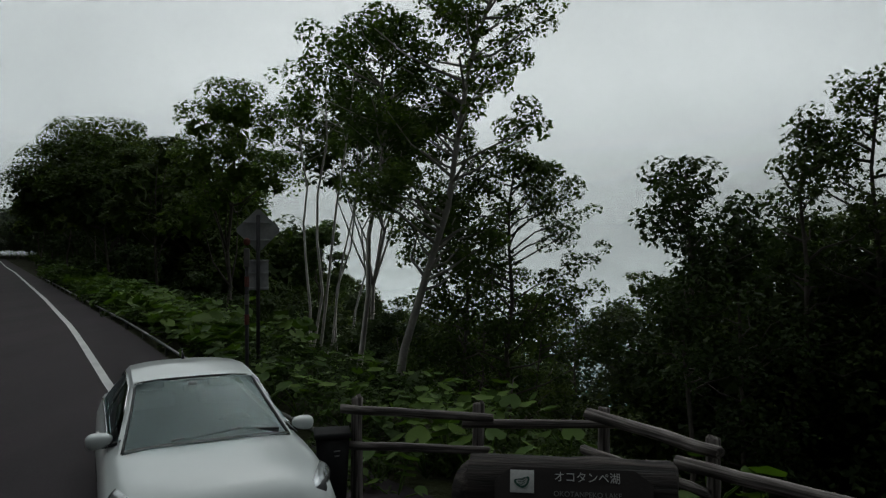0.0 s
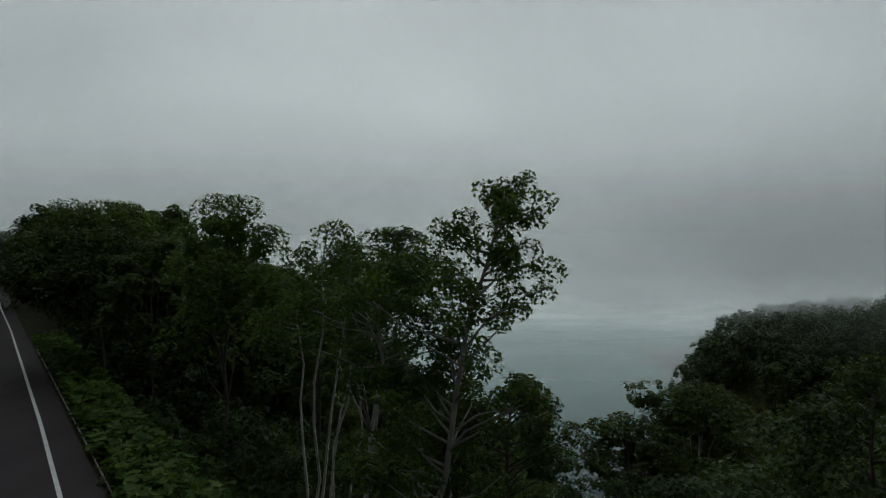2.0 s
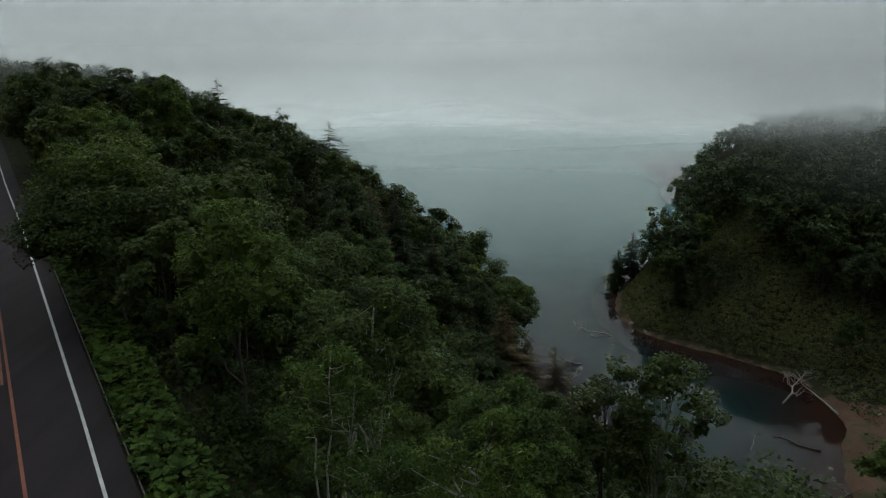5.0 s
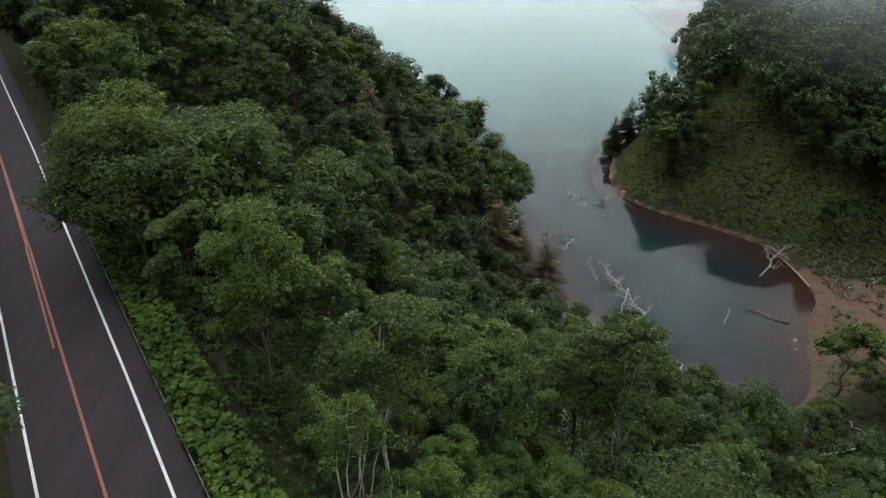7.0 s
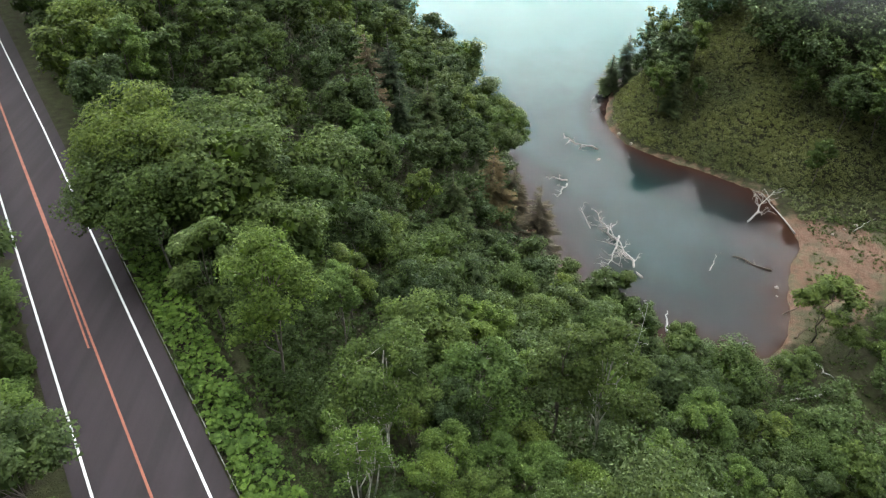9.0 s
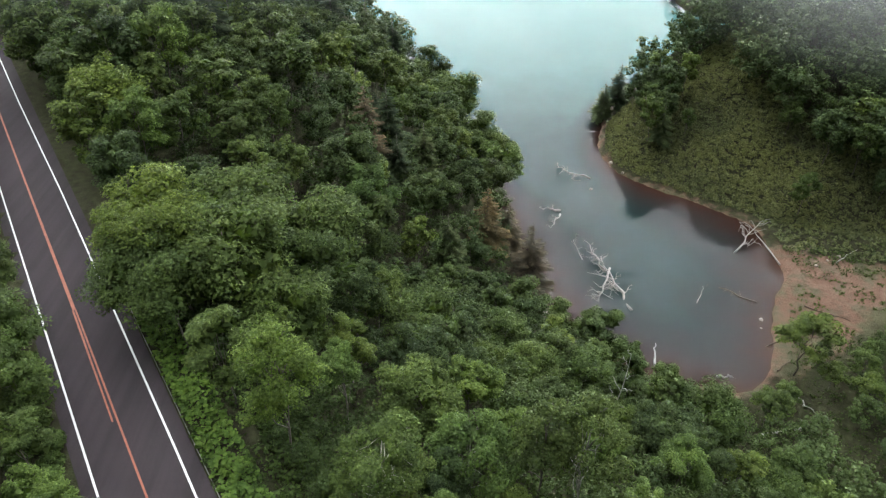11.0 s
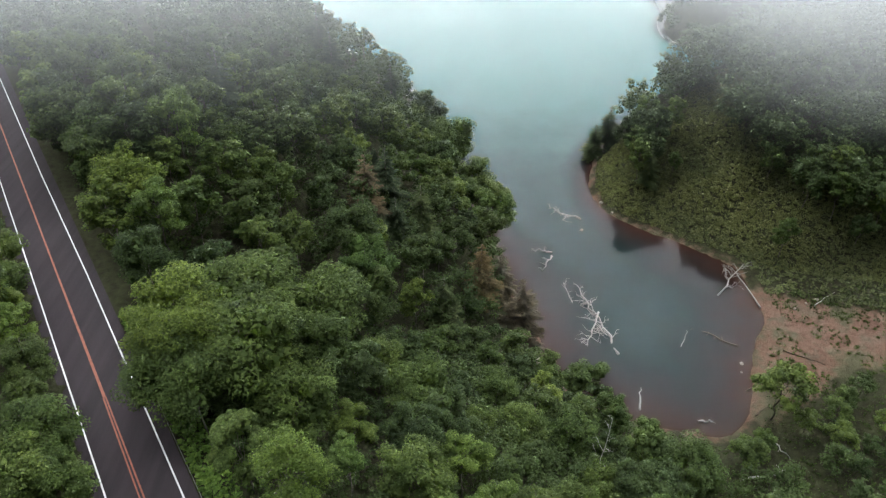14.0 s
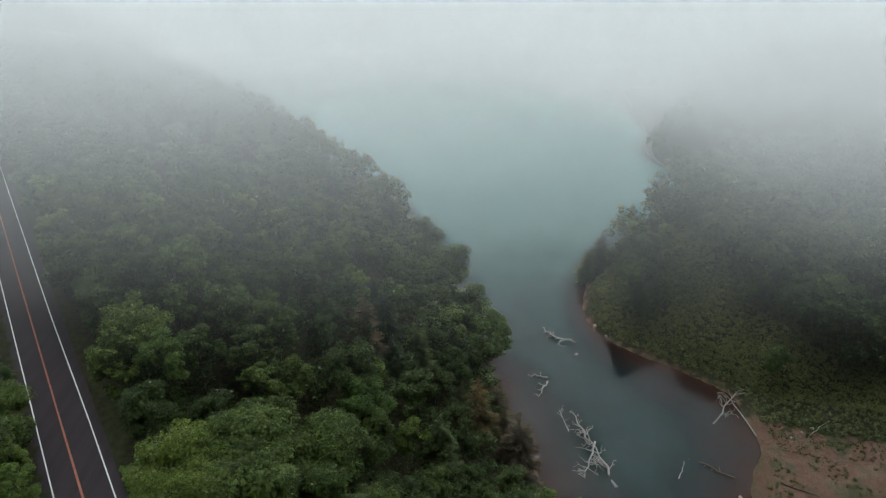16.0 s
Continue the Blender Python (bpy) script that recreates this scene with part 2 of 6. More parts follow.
def mist_material(name, low, high, most, seed, west=0.0, east=0.0, far=500.0, tear=0.8, pale=0.7):
    """Drifting cloud: droplets with brightness set by pale, thin below, denser with height, torn by noise."""
    m, nt, b, out = material(name)
    nt.nodes.remove(b)
    p = place(nt)
    z = node(nt, "SeparateXYZ")
    nt.links.new(p, z.inputs[0])
    mp = node(nt, "Mapping", Location=(seed * 37.0, seed * 11.0, 0), Scale=(1, 1, 1.7))
    nt.links.new(p, mp.inputs["Vector"])
    n = noisy(nt, 0.014, 1.5, mp.outputs["Vector"], 0.4)
    lift = node(nt, "Math")
    lift.operation = "MULTIPLY_ADD"
    nt.links.new(n, lift.inputs[0])
    lift.inputs[1].default_value = (high - low) * 2 * tear
    lean = node(nt, "MapRange", To_Min=0.0, To_Max=east)
    lean.inputs["From Min"].default_value, lean.inputs["From Max"].default_value = 25.0, 90.0
    other = node(nt, "MapRange", To_Min=west, To_Max=0.0)
    other.inputs["From Min"].default_value, other.inputs["From Max"].default_value = -110.0, -10.0
    for m_side in (lean, other):
        m_side.interpolation_type = "SMOOTHSTEP"
        nt.links.new(z.outputs["X"], m_side.inputs["Value"])
    sum_a, sum_b = node(nt, "Math"), node(nt, "Math")
    nt.links.new(lean.outputs[0], sum_a.inputs[0])
    nt.links.new(other.outputs[0], sum_a.inputs[1])
    nt.links.new(sum_a.outputs[0], sum_b.inputs[0])
    nt.links.new(z.outputs["Z"], sum_b.inputs[1])
    nt.links.new(sum_b.outputs[0], lift.inputs[2])
    amount = node(nt, "MapRange", To_Min=0.0, To_Max=most)
    amount.interpolation_type = "SMOOTHSTEP"
    amount.inputs["From Min"].default_value = low + (high - low) * tear
    amount.inputs["From Max"].default_value = high + (high - low) * tear
    nt.links.new(lift.outputs[0], amount.inputs["Value"])
    thin = node(nt, "MapRange", To_Min=1.0, To_Max=0.03)
    thin.interpolation_type = "SMOOTHSTEP"
    thin.inputs["From Min"].default_value, thin.inputs["From Max"].default_value = (-12, 10 + 0.04 * far) if far > 450 else ((4, 58) if far > 160 else (42, 85))
    nt.links.new(z.outputs["Z"], thin.inputs["Value"])
    cover = node(nt, "Math")
    cover.operation = "MULTIPLY"
    nt.links.new(amount.outputs[0], cover.inputs[0])
    nt.links.new(thin.outputs[0], cover.inputs[1])
    lake_gap = node(nt, "MapRange", To_Min=0.0, To_Max=1.0)
    lake_gap.interpolation_type = "SMOOTHSTEP"
    lake_gap.inputs["From Min"].default_value, lake_gap.inputs["From Max"].default_value = (-51.0, -28.0) if far < 400 else (-52.0, -38.0) if far < 450 else (-54.0, -49.0)
    nt.links.new(z.outputs["Z"], lake_gap.inputs["Value"])
    shown = node(nt, "Math")
    shown.operation = "MULTIPLY"
    nt.links.new(cover.outputs[0], shown.inputs[0])
    nt.links.new(lake_gap.outputs[0], shown.inputs[1])
    up = node(nt, "CombineXYZ", Z=1.0)
    white = node(nt, "BsdfDiffuse", Color=(0.95 * pale, pale, pale, 1))
    nt.links.new(up.outputs[0], white.inputs["Normal"])
    down = node(nt, "CombineXYZ", Z=-1.0)
    glow = node(nt, "BsdfTranslucent", Color=(0.95 * pale, pale, pale, 1))
    nt.links.new(down.outputs[0], glow.inputs["Normal"])
    both = node(nt, "AddShader")
    nt.links.new(white.outputs[0], both.inputs[0])
    nt.links.new(glow.outputs[0], both.inputs[1])
    clear = node(nt, "BsdfTransparent")
    mix = node(nt, "MixShader")
    nt.links.new(shown.outputs[0], mix.inputs[0])
    nt.links.new(clear.outputs[0], mix.inputs[1])
    nt.links.new(both.outputs[0], mix.inputs[2])
    nt.links.new(mix.outputs[0], out.inputs["Surface"])
    return m



# ---- building helpers ----
def mesh_of(name, verts, faces, mat, smooth=False):
    me = bpy.data.meshes.new(name)
    me.from_pydata([tuple(v) for v in verts], [], faces)
    me.materials.append(mat)
    if smooth:
        me.polygons.foreach_set("use_smooth", [True] * len(me.polygons))
    me.update()
    return me


def quads_mesh(name, quads, mat):
    """A mesh of loose leaves of three or four corners from an array (n, corners, 3)."""
    quads = np.asarray(quads, dtype=np.float32)
    n, k = quads.shape[:2]
    me = bpy.data.meshes.new(name)
    me.vertices.add(n * k)
    me.vertices.foreach_set("co", quads.ravel())
    me.loops.add(n * k)
    me.loops.foreach_set("vertex_index", np.arange(n * k, dtype=np.int32))
    me.polygons.add(n)
    me.polygons.foreach_set("loop_start", np.arange(0, n * k, k, dtype=np.int32))
    me.materials.append(mat)
    me.update(calc_edges=True)
    return me


def thing(name, label, category, group="", kind=""):
    return tagged(new(name), label, category, group, kind)


def part(name, mesh, parent, label="", at=None):
    ob = new(name, mesh)
    ob.parent = parent
    if at is not None:
        ob.matrix_basis = at
    if label:
        ob["label"] = label
    return ob


def bm_mesh(name, bm, mat, smooth=False):
    me = bpy.data.meshes.new(name)
    bmesh.ops.recalc_face_normals(bm, faces=bm.faces)
    bm.to_mesh(me)
    bm.free()
    me.materials.append(mat)
    if smooth:
        me.polygons.foreach_set("use_smooth", [True] * len(me.polygons))
    return me


def box_mesh(name, size, mat, bevel=0.0, centre=(0, 0, 0)):
    bm = bmesh.new()
    bmesh.ops.create_cube(bm, size=1.0, matrix=Matrix.Translation(centre) @ Matrix.Diagonal((*size, 1)))
    if bevel:
        bmesh.ops.bevel(bm, geom=bm.edges[:], offset=bevel, segments=2, affect="EDGES", profile=0.6)
    return bm_mesh(name, bm, mat, bevel > 0)


def tube_data(points, radii, sides=7, base=0):
    """Rings along a line of points, untwisted; returns vertices and faces, both ends closed."""
    verts, faces, side = [], [], None
    for i, p in enumerate(points):
        a = (Vector(points[min(i + 1, len(points) - 1)]) - Vector(points[max(i - 1, 0)])).normalized()
        if side is None:
            side = a.orthogonal()
        side = (side - a * side.dot(a)).normalized()
        other = a.cross(side)
        for k in range(sides):
            t = 2 * math.pi * k / sides
            verts.append(Vector(p) + (side * math.cos(t) + other * math.sin(t)) * radii[i])
    for i in range(len(points) - 1):
        for k in range(sides):
            a, c = base + i * sides + k, base + i * sides + (k + 1) % sides
            faces.append((a, c, c + sides, a + sides))
    faces.append(tuple(base + k for k in reversed(range(sides))))
    faces.append(tuple(base + (len(points) - 1) * sides + k for k in range(sides)))
    return verts, faces


def tubes_mesh(name, tubes, mat, sides=7):
    verts, faces = [], []
    for pts, rad in tubes:
        v, f = tube_data(pts, rad, sides, len(verts))
        verts += v
        faces += f
    return mesh_of(name, verts, faces, mat, True)


# ---- the lie of the land ----
LAKE = -51.75
ROAD = Vector((-0.547, 0.837))  # the way the road runs


def along(x, y):
    """Metres across (to the right of the road's right line) and along the road."""
    return (x - 2.16 + 0.653 * y) * 0.837, -(x - 2.16) * 0.547 + y * 0.837


def on_road(s, v):
    """The plan of a point from metres across and along the road."""
    k = s / 0.837
    y = (v + 0.547 * k) / (0.837 + 0.653 * 0.547)
    return 2.16 + k - 0.653 * y, y


def smooth(a, b, t):
    u = np.clip((np.asarray(t, dtype=float) - a) / (b - a), 0, 1)
    return u * u * (3 - 2 * u)


def road_z(v):
    return -0.25 * (1 - smooth(9, 26, v))


def asphalt_edge(v):
    return np.interp(v, [-12, -4, 3.5, 7.3, 12, 18], [4.5, 4.0, 3.1, 2.2, 1.7, 1.7])


LAKE_SHORE = [(57, 82), (47, 84.5), (38, 87), (30.5, 93), (26, 97), (22.5, 108), (18, 130), (15, 151), (10.8, 175), (4, 203),
              (-5, 226), (-15, 252), (-55, 306), (-150, 400), (-500, 560), (-900, 900), (-500, 1500), (500, 1500), (900, 900), (420, 560),
              (165, 385), (113, 325), (101, 292), (112, 274), (150, 262), (160, 250), (105, 238), (68, 212), (52, 189), (48.5, 179),
              (46.8, 170), (47.7, 161), (53, 154), (59.5, 148.5), (65.7, 144), (71, 138.6), (77, 133), (76.5, 121.5), (76.5, 114), (70, 106), (66.5, 96), (63, 88)]
def rounded(ring, times=2):
    """Cuts the corners of a closed outline."""
    for _ in range(times):
        ring = [q for (ax, ay), (bx, by) in zip(ring, ring[1:] + ring[:1]) for q in ((0.75 * ax + 0.25 * bx, 0.75 * ay + 0.25 * by), (0.25 * ax + 0.75 * bx, 0.25 * ay + 0.75 * by))]
    return ring


LAKE_SHORE = rounded(LAKE_SHORE, 2)
SAND = rounded([(65, 96), (71, 106), (76, 112), (77.5, 123), (83, 120.5), (92, 117), (104, 113.5), (113, 108), (110, 101), (98, 98), (88, 100), (80, 95), (74, 91), (64, 86)])
EAST_HILL = [(70, 142), (78, 137), (84, 131), (96, 127), (118, 121), (150, 112), (260, 90), (900, 60), (900, 560), (300, 262), (160, 249),
             (105, 238), (68, 212), (52.5, 189), (49.5, 179), (47.8, 170), (48.7, 162), (54, 155), (61, 149)]
FAR_CAPE = [(101, 293), (113, 276), (150, 264), (300, 262), (900, 560), (900, 900), (420, 560), (166, 386), (114, 325)]


def signed(x, y, ring):
    """Distance to a closed outline, positive inside."""
    x, y = np.asarray(x, dtype=float), np.asarray(y, dtype=float)
    best, inside = np.full(x.shape, 1e9), np.zeros(x.shape, bool)
    for (ax, ay), (bx, by) in zip(ring, ring[1:] + ring[:1]):
        dx, dy = bx - ax, by - ay
        t = np.clip(((x - ax) * dx + (y - ay) * dy) / (dx * dx + dy * dy), 0, 1)
        best = np.minimum(best, np.hypot(x - ax - t * dx, y - ay - t * dy))
        cross = (ay > y) != (by > y)
        inside ^= cross & (x < (bx - ax) * (y - ay) / (by - ay + 1e-12) + ax)
    return np.where(inside, best, -best)


def waves(x, y, size, seed):
    """Cheap rolling unevenness, about -1 to 1."""
    r = np.random.RandomState(seed)
    out = 0
    for k in range(5):
        a, p, f = r.rand() * 6.28, r.rand() * 6.28, (0.7 + 0.9 * r.rand()) * 6.28 / size
        out = out + np.sin((x * np.cos(a) + y * np.sin(a)) * f + p)
    return out / 3.0


def ground_z(x, y):
    x, y = np.asarray(x, dtype=float), np.asarray(y, dtype=float)
    s, v = along(x, y)
    wide = np.interp(v, [0, 38, 54, 68, 79, 101, 120, 142, 168, 192, 220, 288, 400], [76, 75, 74, 74, 77, 85, 94, 103, 112, 117, 124, 121, 135])
    start = 4.2 + 3.0 * smooth(85, 110, v)
    q = np.clip((s - start) / (wide - start), 0, 1.15)
    power = 0.97 + 1.03 * smooth(68, 105, v)
    slope = LAKE * q ** power
    near = np.where(s < start, road_z(v), road_z(v) + slope)
    near = near + np.where(s > start, waves(x, y, 17, 3) * 0.9 * smooth(start, start + 10, s), 0)
    left = np.clip(-6.6 - s, 0, 60)
    near = near + 0.16 * left * (s < -6.6)
    water = signed(x, y, LAKE_SHORE)
    land = LAKE + 0.15 + 0.055 * np.clip(-water, 0, 30) + 0.12 * waves(x, y, 9, 5) * smooth(0, 4, -water)
    hill = signed(x, y, EAST_HILL)
    east = LAKE + np.where(hill > 0, 33 * (1 - np.exp(-np.clip(hill, 0, 400) / np.interp(y, [165, 200], [50, 17]))), -5) + waves(x, y, 30, 8) * 1.3 * smooth(3, 15, hill)
    cape = signed(x, y, FAR_CAPE)
    far = LAKE + np.where(cape > 0, 19 * smooth(0, 20, cape) + 0.06 * np.clip(cape, 0, 80), -5)
    z = np.maximum(np.maximum(near, land), np.maximum(east, far))
    bed = LAKE - np.clip(0.16 * water, 0, 7)
    z = np.where(water > 0, np.minimum(bed, LAKE - 0.02), np.where(near < LAKE + 0.15, z, z))
    road = (s < asphalt_edge(v) + 0.3) & (s > -7.2)
    return np.where(road, road_z(v) - 0.12, z)


def gz(x, y):
    return float(ground_z(np.array([x]), np.array([y]))[0])


def spaced(parts):
    out = []
    for a, b, step in parts:
        out += list(np.arange(a, b, step))
    return np.array(out + [parts[-1][1]])


gx = spaced([(-1500, -300, 150), (-300, -110, 19), (-110, -30, 2.5), (-30, 20, 1.0), (20, 130, 2.5), (130, 330, 20), (330, 1500, 130)])
gy = spaced([(-1500, -240, 140), (-240, -20, 20), (-20, 46, 1.0), (46, 260, 2.5), (260, 420, 16), (420, 1800, 138)])
X, Y = np.meshgrid(gx, gy)
Z = ground_z(X, Y)
nx, ny = len(gx), len(gy)
idx = np.arange(nx * ny).reshape(ny, nx)
faces = np.stack([idx[:-1, :-1], idx[:-1, 1:], idx[1:, 1:], idx[1:, :-1]], -1).reshape(-1, 4).tolist()
me = mesh_of("ground", np.stack([X, Y, Z], -1).reshape(-1, 3), faces, M_GROUND, True)
water_gap = -signed(X, Y, LAKE_SHORE).ravel()
s_all, v_all = along(X.ravel(), Y.ravel())
flat = (Z.ravel() < LAKE + 2.6).astype(float)
sandy = flat * (0.58 * smooth(-5, 3, signed(X, Y, SAND).ravel()) + 0.16 * (1 - smooth(1.0, 5.0, water_gap))) + (water_gap < 0.3) * 0.35
sandy = sandy * (1 - smooth(185, 200, Y.ravel()))
attr = me.attributes.new("sand", "FLOAT", "POINT")
attr.data.foreach_set("value", sandy.astype(np.float32))
ground = tagged(new("ground", me), "forest soil slope falling to sandy lake shore", "ground", kind="structure")

# lake surface, finer where it is near
lx = spaced([(-1500, -60, 160), (-60, 130, 3.0), (130, 1500, 137)])
ly = spaced([(70, 320, 3.0), (320, 1700, 138)])
X, Y = np.meshgrid(lx, ly)
nx, ny = len(lx), len(ly)
idx = np.arange(nx * ny).reshape(ny, nx)
faces = np.stack([idx[:-1, :-1], idx[:-1, 1:], idx[1:, 1:], idx[1:, :-1]], -1).reshape(-1, 4).tolist()
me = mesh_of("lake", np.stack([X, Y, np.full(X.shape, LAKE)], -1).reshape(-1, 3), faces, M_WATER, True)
# depth: distance out from the shore, scaled up between y 135 and 320
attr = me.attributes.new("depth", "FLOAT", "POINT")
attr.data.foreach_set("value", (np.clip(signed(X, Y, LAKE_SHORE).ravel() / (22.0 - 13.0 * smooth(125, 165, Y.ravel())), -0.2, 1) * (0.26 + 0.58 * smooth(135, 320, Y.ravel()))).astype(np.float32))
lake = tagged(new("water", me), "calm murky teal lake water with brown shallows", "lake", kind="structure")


# ---- road ----
def strip(name, v0, v1, left, right, z, mat, step=2.0):
    """A flat band along the road; left and right give metres across at a place along it."""
    vs = np.linspace(v0, v1, max(2, int((v1 - v0) / step) + 1))
    verts, faces = [], []
    for i, v in enumerate(vs):
        for s in (left(v), right(v)):
            x, y = on_road(s, v)
            verts.append((x, y, float(road_z(v)) + z))
        if i:
            a = 2 * i
            faces.append((a - 2, a - 1, a + 1, a))
    return mesh_of(name, verts, faces, mat)


def slab(mesh, depth):
    """Gives a flat band a thickness downwards."""
    bm = bmesh.new()
    bm.from_mesh(mesh)
    made = bmesh.ops.extrude_face_region(bm, geom=bm.faces[:])
    bmesh.ops.translate(bm, verts=[g for g in made["geom"] if isinstance(g, bmesh.types.BMVert)], vec=(0, 0, -depth))
    bmesh.ops.recalc_face_normals(bm, faces=bm.faces)
    bm.to_mesh(mesh)
    bm.free()
    return mesh


def line_at(v):
    return float(np.interp(v, [8, 16, 26, 40, 85, 115], [0.0, 0.12, 0.36, 0.5, 0.52, 0.2]))


road = tagged(new("road", slab(strip("road", -60, 235, lambda v: -6.5, lambda v: float(asphalt_edge(v)), 0, M_ASPHALT), 0.3)),
              "dark worn asphalt mountain road with a paved shoulder", "road", kind="structure")
part("edge_line", strip("edge_line", -60, 235, lambda v: line_at(v) - 0.08, lambda v: line_at(v) + 0.08, 0.005, M_LINE), road, "white painted edge line")
part("edge_line", strip("edge_line", -60, 235, lambda v: -5.58, lambda v: -5.42, 0.005, M_LINE), road, "white painted edge line")
part("centre_line", strip("centre_line", -60, 62, lambda v: -2.62, lambda v: -2.46, 0.005, M_ORANGE), road, "orange painted centre line")
part("centre_line", strip("centre_line", 62, 235, lambda v: -2.80, lambda v: -2.50 - 0.08 * float(smooth(62, 90, v)), 0.005, M_ORANGE), road, "wide orange centre line")
part("centre_line", strip("centre_line", 46, 62, lambda v: -2.98 + 0.12 * (v - 46) / 16, lambda v: -2.84 + 0.16 * (v - 46) / 16, 0.005, M_ORANGE), road, "faded second orange line")


# ---- drifting cloud ----
def mist_bank(y, low, high, most, seed, half, top, west=0.0, east=0.0):
    """One thin upright layer of cloud, slightly curved, from where the cloud begins upwards."""
    verts, faces = [], []
    base = max(LAKE + 0.05, low - 0.12 * (high - low)) if y < 155 else LAKE + 0.05
    for i in range(41):
        x = -half + 2 * half * i / 40
        foot = max(LAKE + 0.05, base - east * float(smooth(25, 90, x)) - west * float(smooth(10, 110, -x)))
        bend = y - 0.0005 * x * x * (300 / max(half, 300))
        verts += [(x, bend, foot), (x, bend, top)]
        if i:
            faces.append((2 * i - 2, 2 * i, 2 * i + 1, 2 * i - 1))
    # last argument, pale: brighter light on far layers is put into their colour
    me = mesh_of("mist", verts, faces, mist_material("mist", low, high, most, seed, west, east, max(y, 160), 0.2 if y < 155 else (0.8 if y < 440 else 0.3), 0.29 if y < 240 else (0.42 if y < 330 else (0.58 if y < 450 else 0.74))), True)
    return tagged(new("backdrop_mist", me), "thin grey drifting cloud over the valley", "mist", group="cloud layers", kind="structure")


for i, y in enumerate((46, 64, 84, 106, 128, 148)):
    low = float(np.interp(y, [44, 56, 92, 119, 148], [38, 32, 21, 15, 8]))
    mist_bank(y, low - 6, low + 30, 0.19, i, 260, 130, 0, 20 if y > 110 else (12 if y > 60 else 5))
for i, y in enumerate((22, 34)):
    mist_bank(y, 56 - 0.5 * y, 78 - 0.5 * y, 0.16, 60 + i, 120, 130)
FAR_MIST = (164, 188, 214, 242, 272, 305, 342, 384, 432, 490, 570, 700, 950)
for i, y in enumerate(FAR_MIST):
    low = float(np.interp(y, [162, 190, 235, 285, 345, 410, 500, 700, 1200], [12, 5, -8, -19, -28, -39, -54, -90, -170]))
    high = float(np.interp(y, [162, 190, 235, 285, 345, 410, 500, 700, 1200], [34, 28, 14, 0, -12, -24, -36, -50, -62]))
    mist_bank(y, low, high, 0.25, 20 + i, 900 if y < 500 else 1600, 320 if y < 500 else 620, 4, float(np.interp(y, [165, 200, 235, 400], [24, 20, 10, 5])))


# ---- trees ----
def leaves(rng, centres, radii, count, size, lift=0.35, spread=0.55, flat=0.55, droop=0.0, corners=3):
    """Loose leaves on the upper, outer sides of clumps: an array (n, corners, 3)."""
    centres, radii = np.asarray(centres, dtype=float), np.asarray(radii, dtype=float)
    w = radii ** 2
    pick = rng.choice(len(centres), count, p=w / w.sum())
    d = rng.normal(size=(count, 3))
    d[:, 2] = d[:, 2] * 0.9 + lift
    d /= np.linalg.norm(d, axis=1, keepdims=True)
    r = radii[pick][:, None] * (1 - np.abs(rng.normal(0, 0.22, (count, 1))))
    p = centres[pick] + d * r * np.array([1, 1, flat])
    n = d * 0.55 + rng.normal(size=(count, 3)) * spread + np.array([0, 0, 0.75])
    n /= np.linalg.norm(n, axis=1, keepdims=True)
    a = np.cross(n, rng.normal(size=(count, 3)) + np.array([0, 0, -droop]))
    a /= np.linalg.norm(a, axis=1, keepdims=True) + 1e-9
    c = np.cross(n, a)
    if droop:
        a, c = c, a
    k = size * (0.65 + 0.7 * rng.rand(count, 1))
    if corners == 3:
        return np.stack([p + a * k * 0.55, p - a * k * 0.35 + c * k * 0.42, p - a * k * 0.35 - c * k * 0.42], 1)
    return np.stack([p - a * k * 0.5, p + c * k * 0.34 + n * k * 0.06, p + a * k * 0.5 - n * k * 0.05, p - c * k * 0.34 + n * k * 0.06], 1)


def wander(rng, start, end, steps, shake):
    pts = []
    for i in range(steps + 1):
        f = i / steps
        j = rng.normal(size=3) * shake * (0 < i < steps)
        pts.append(tuple(np.asarray(start) * (1 - f) + np.asarray(end) * f + j))
    return pts


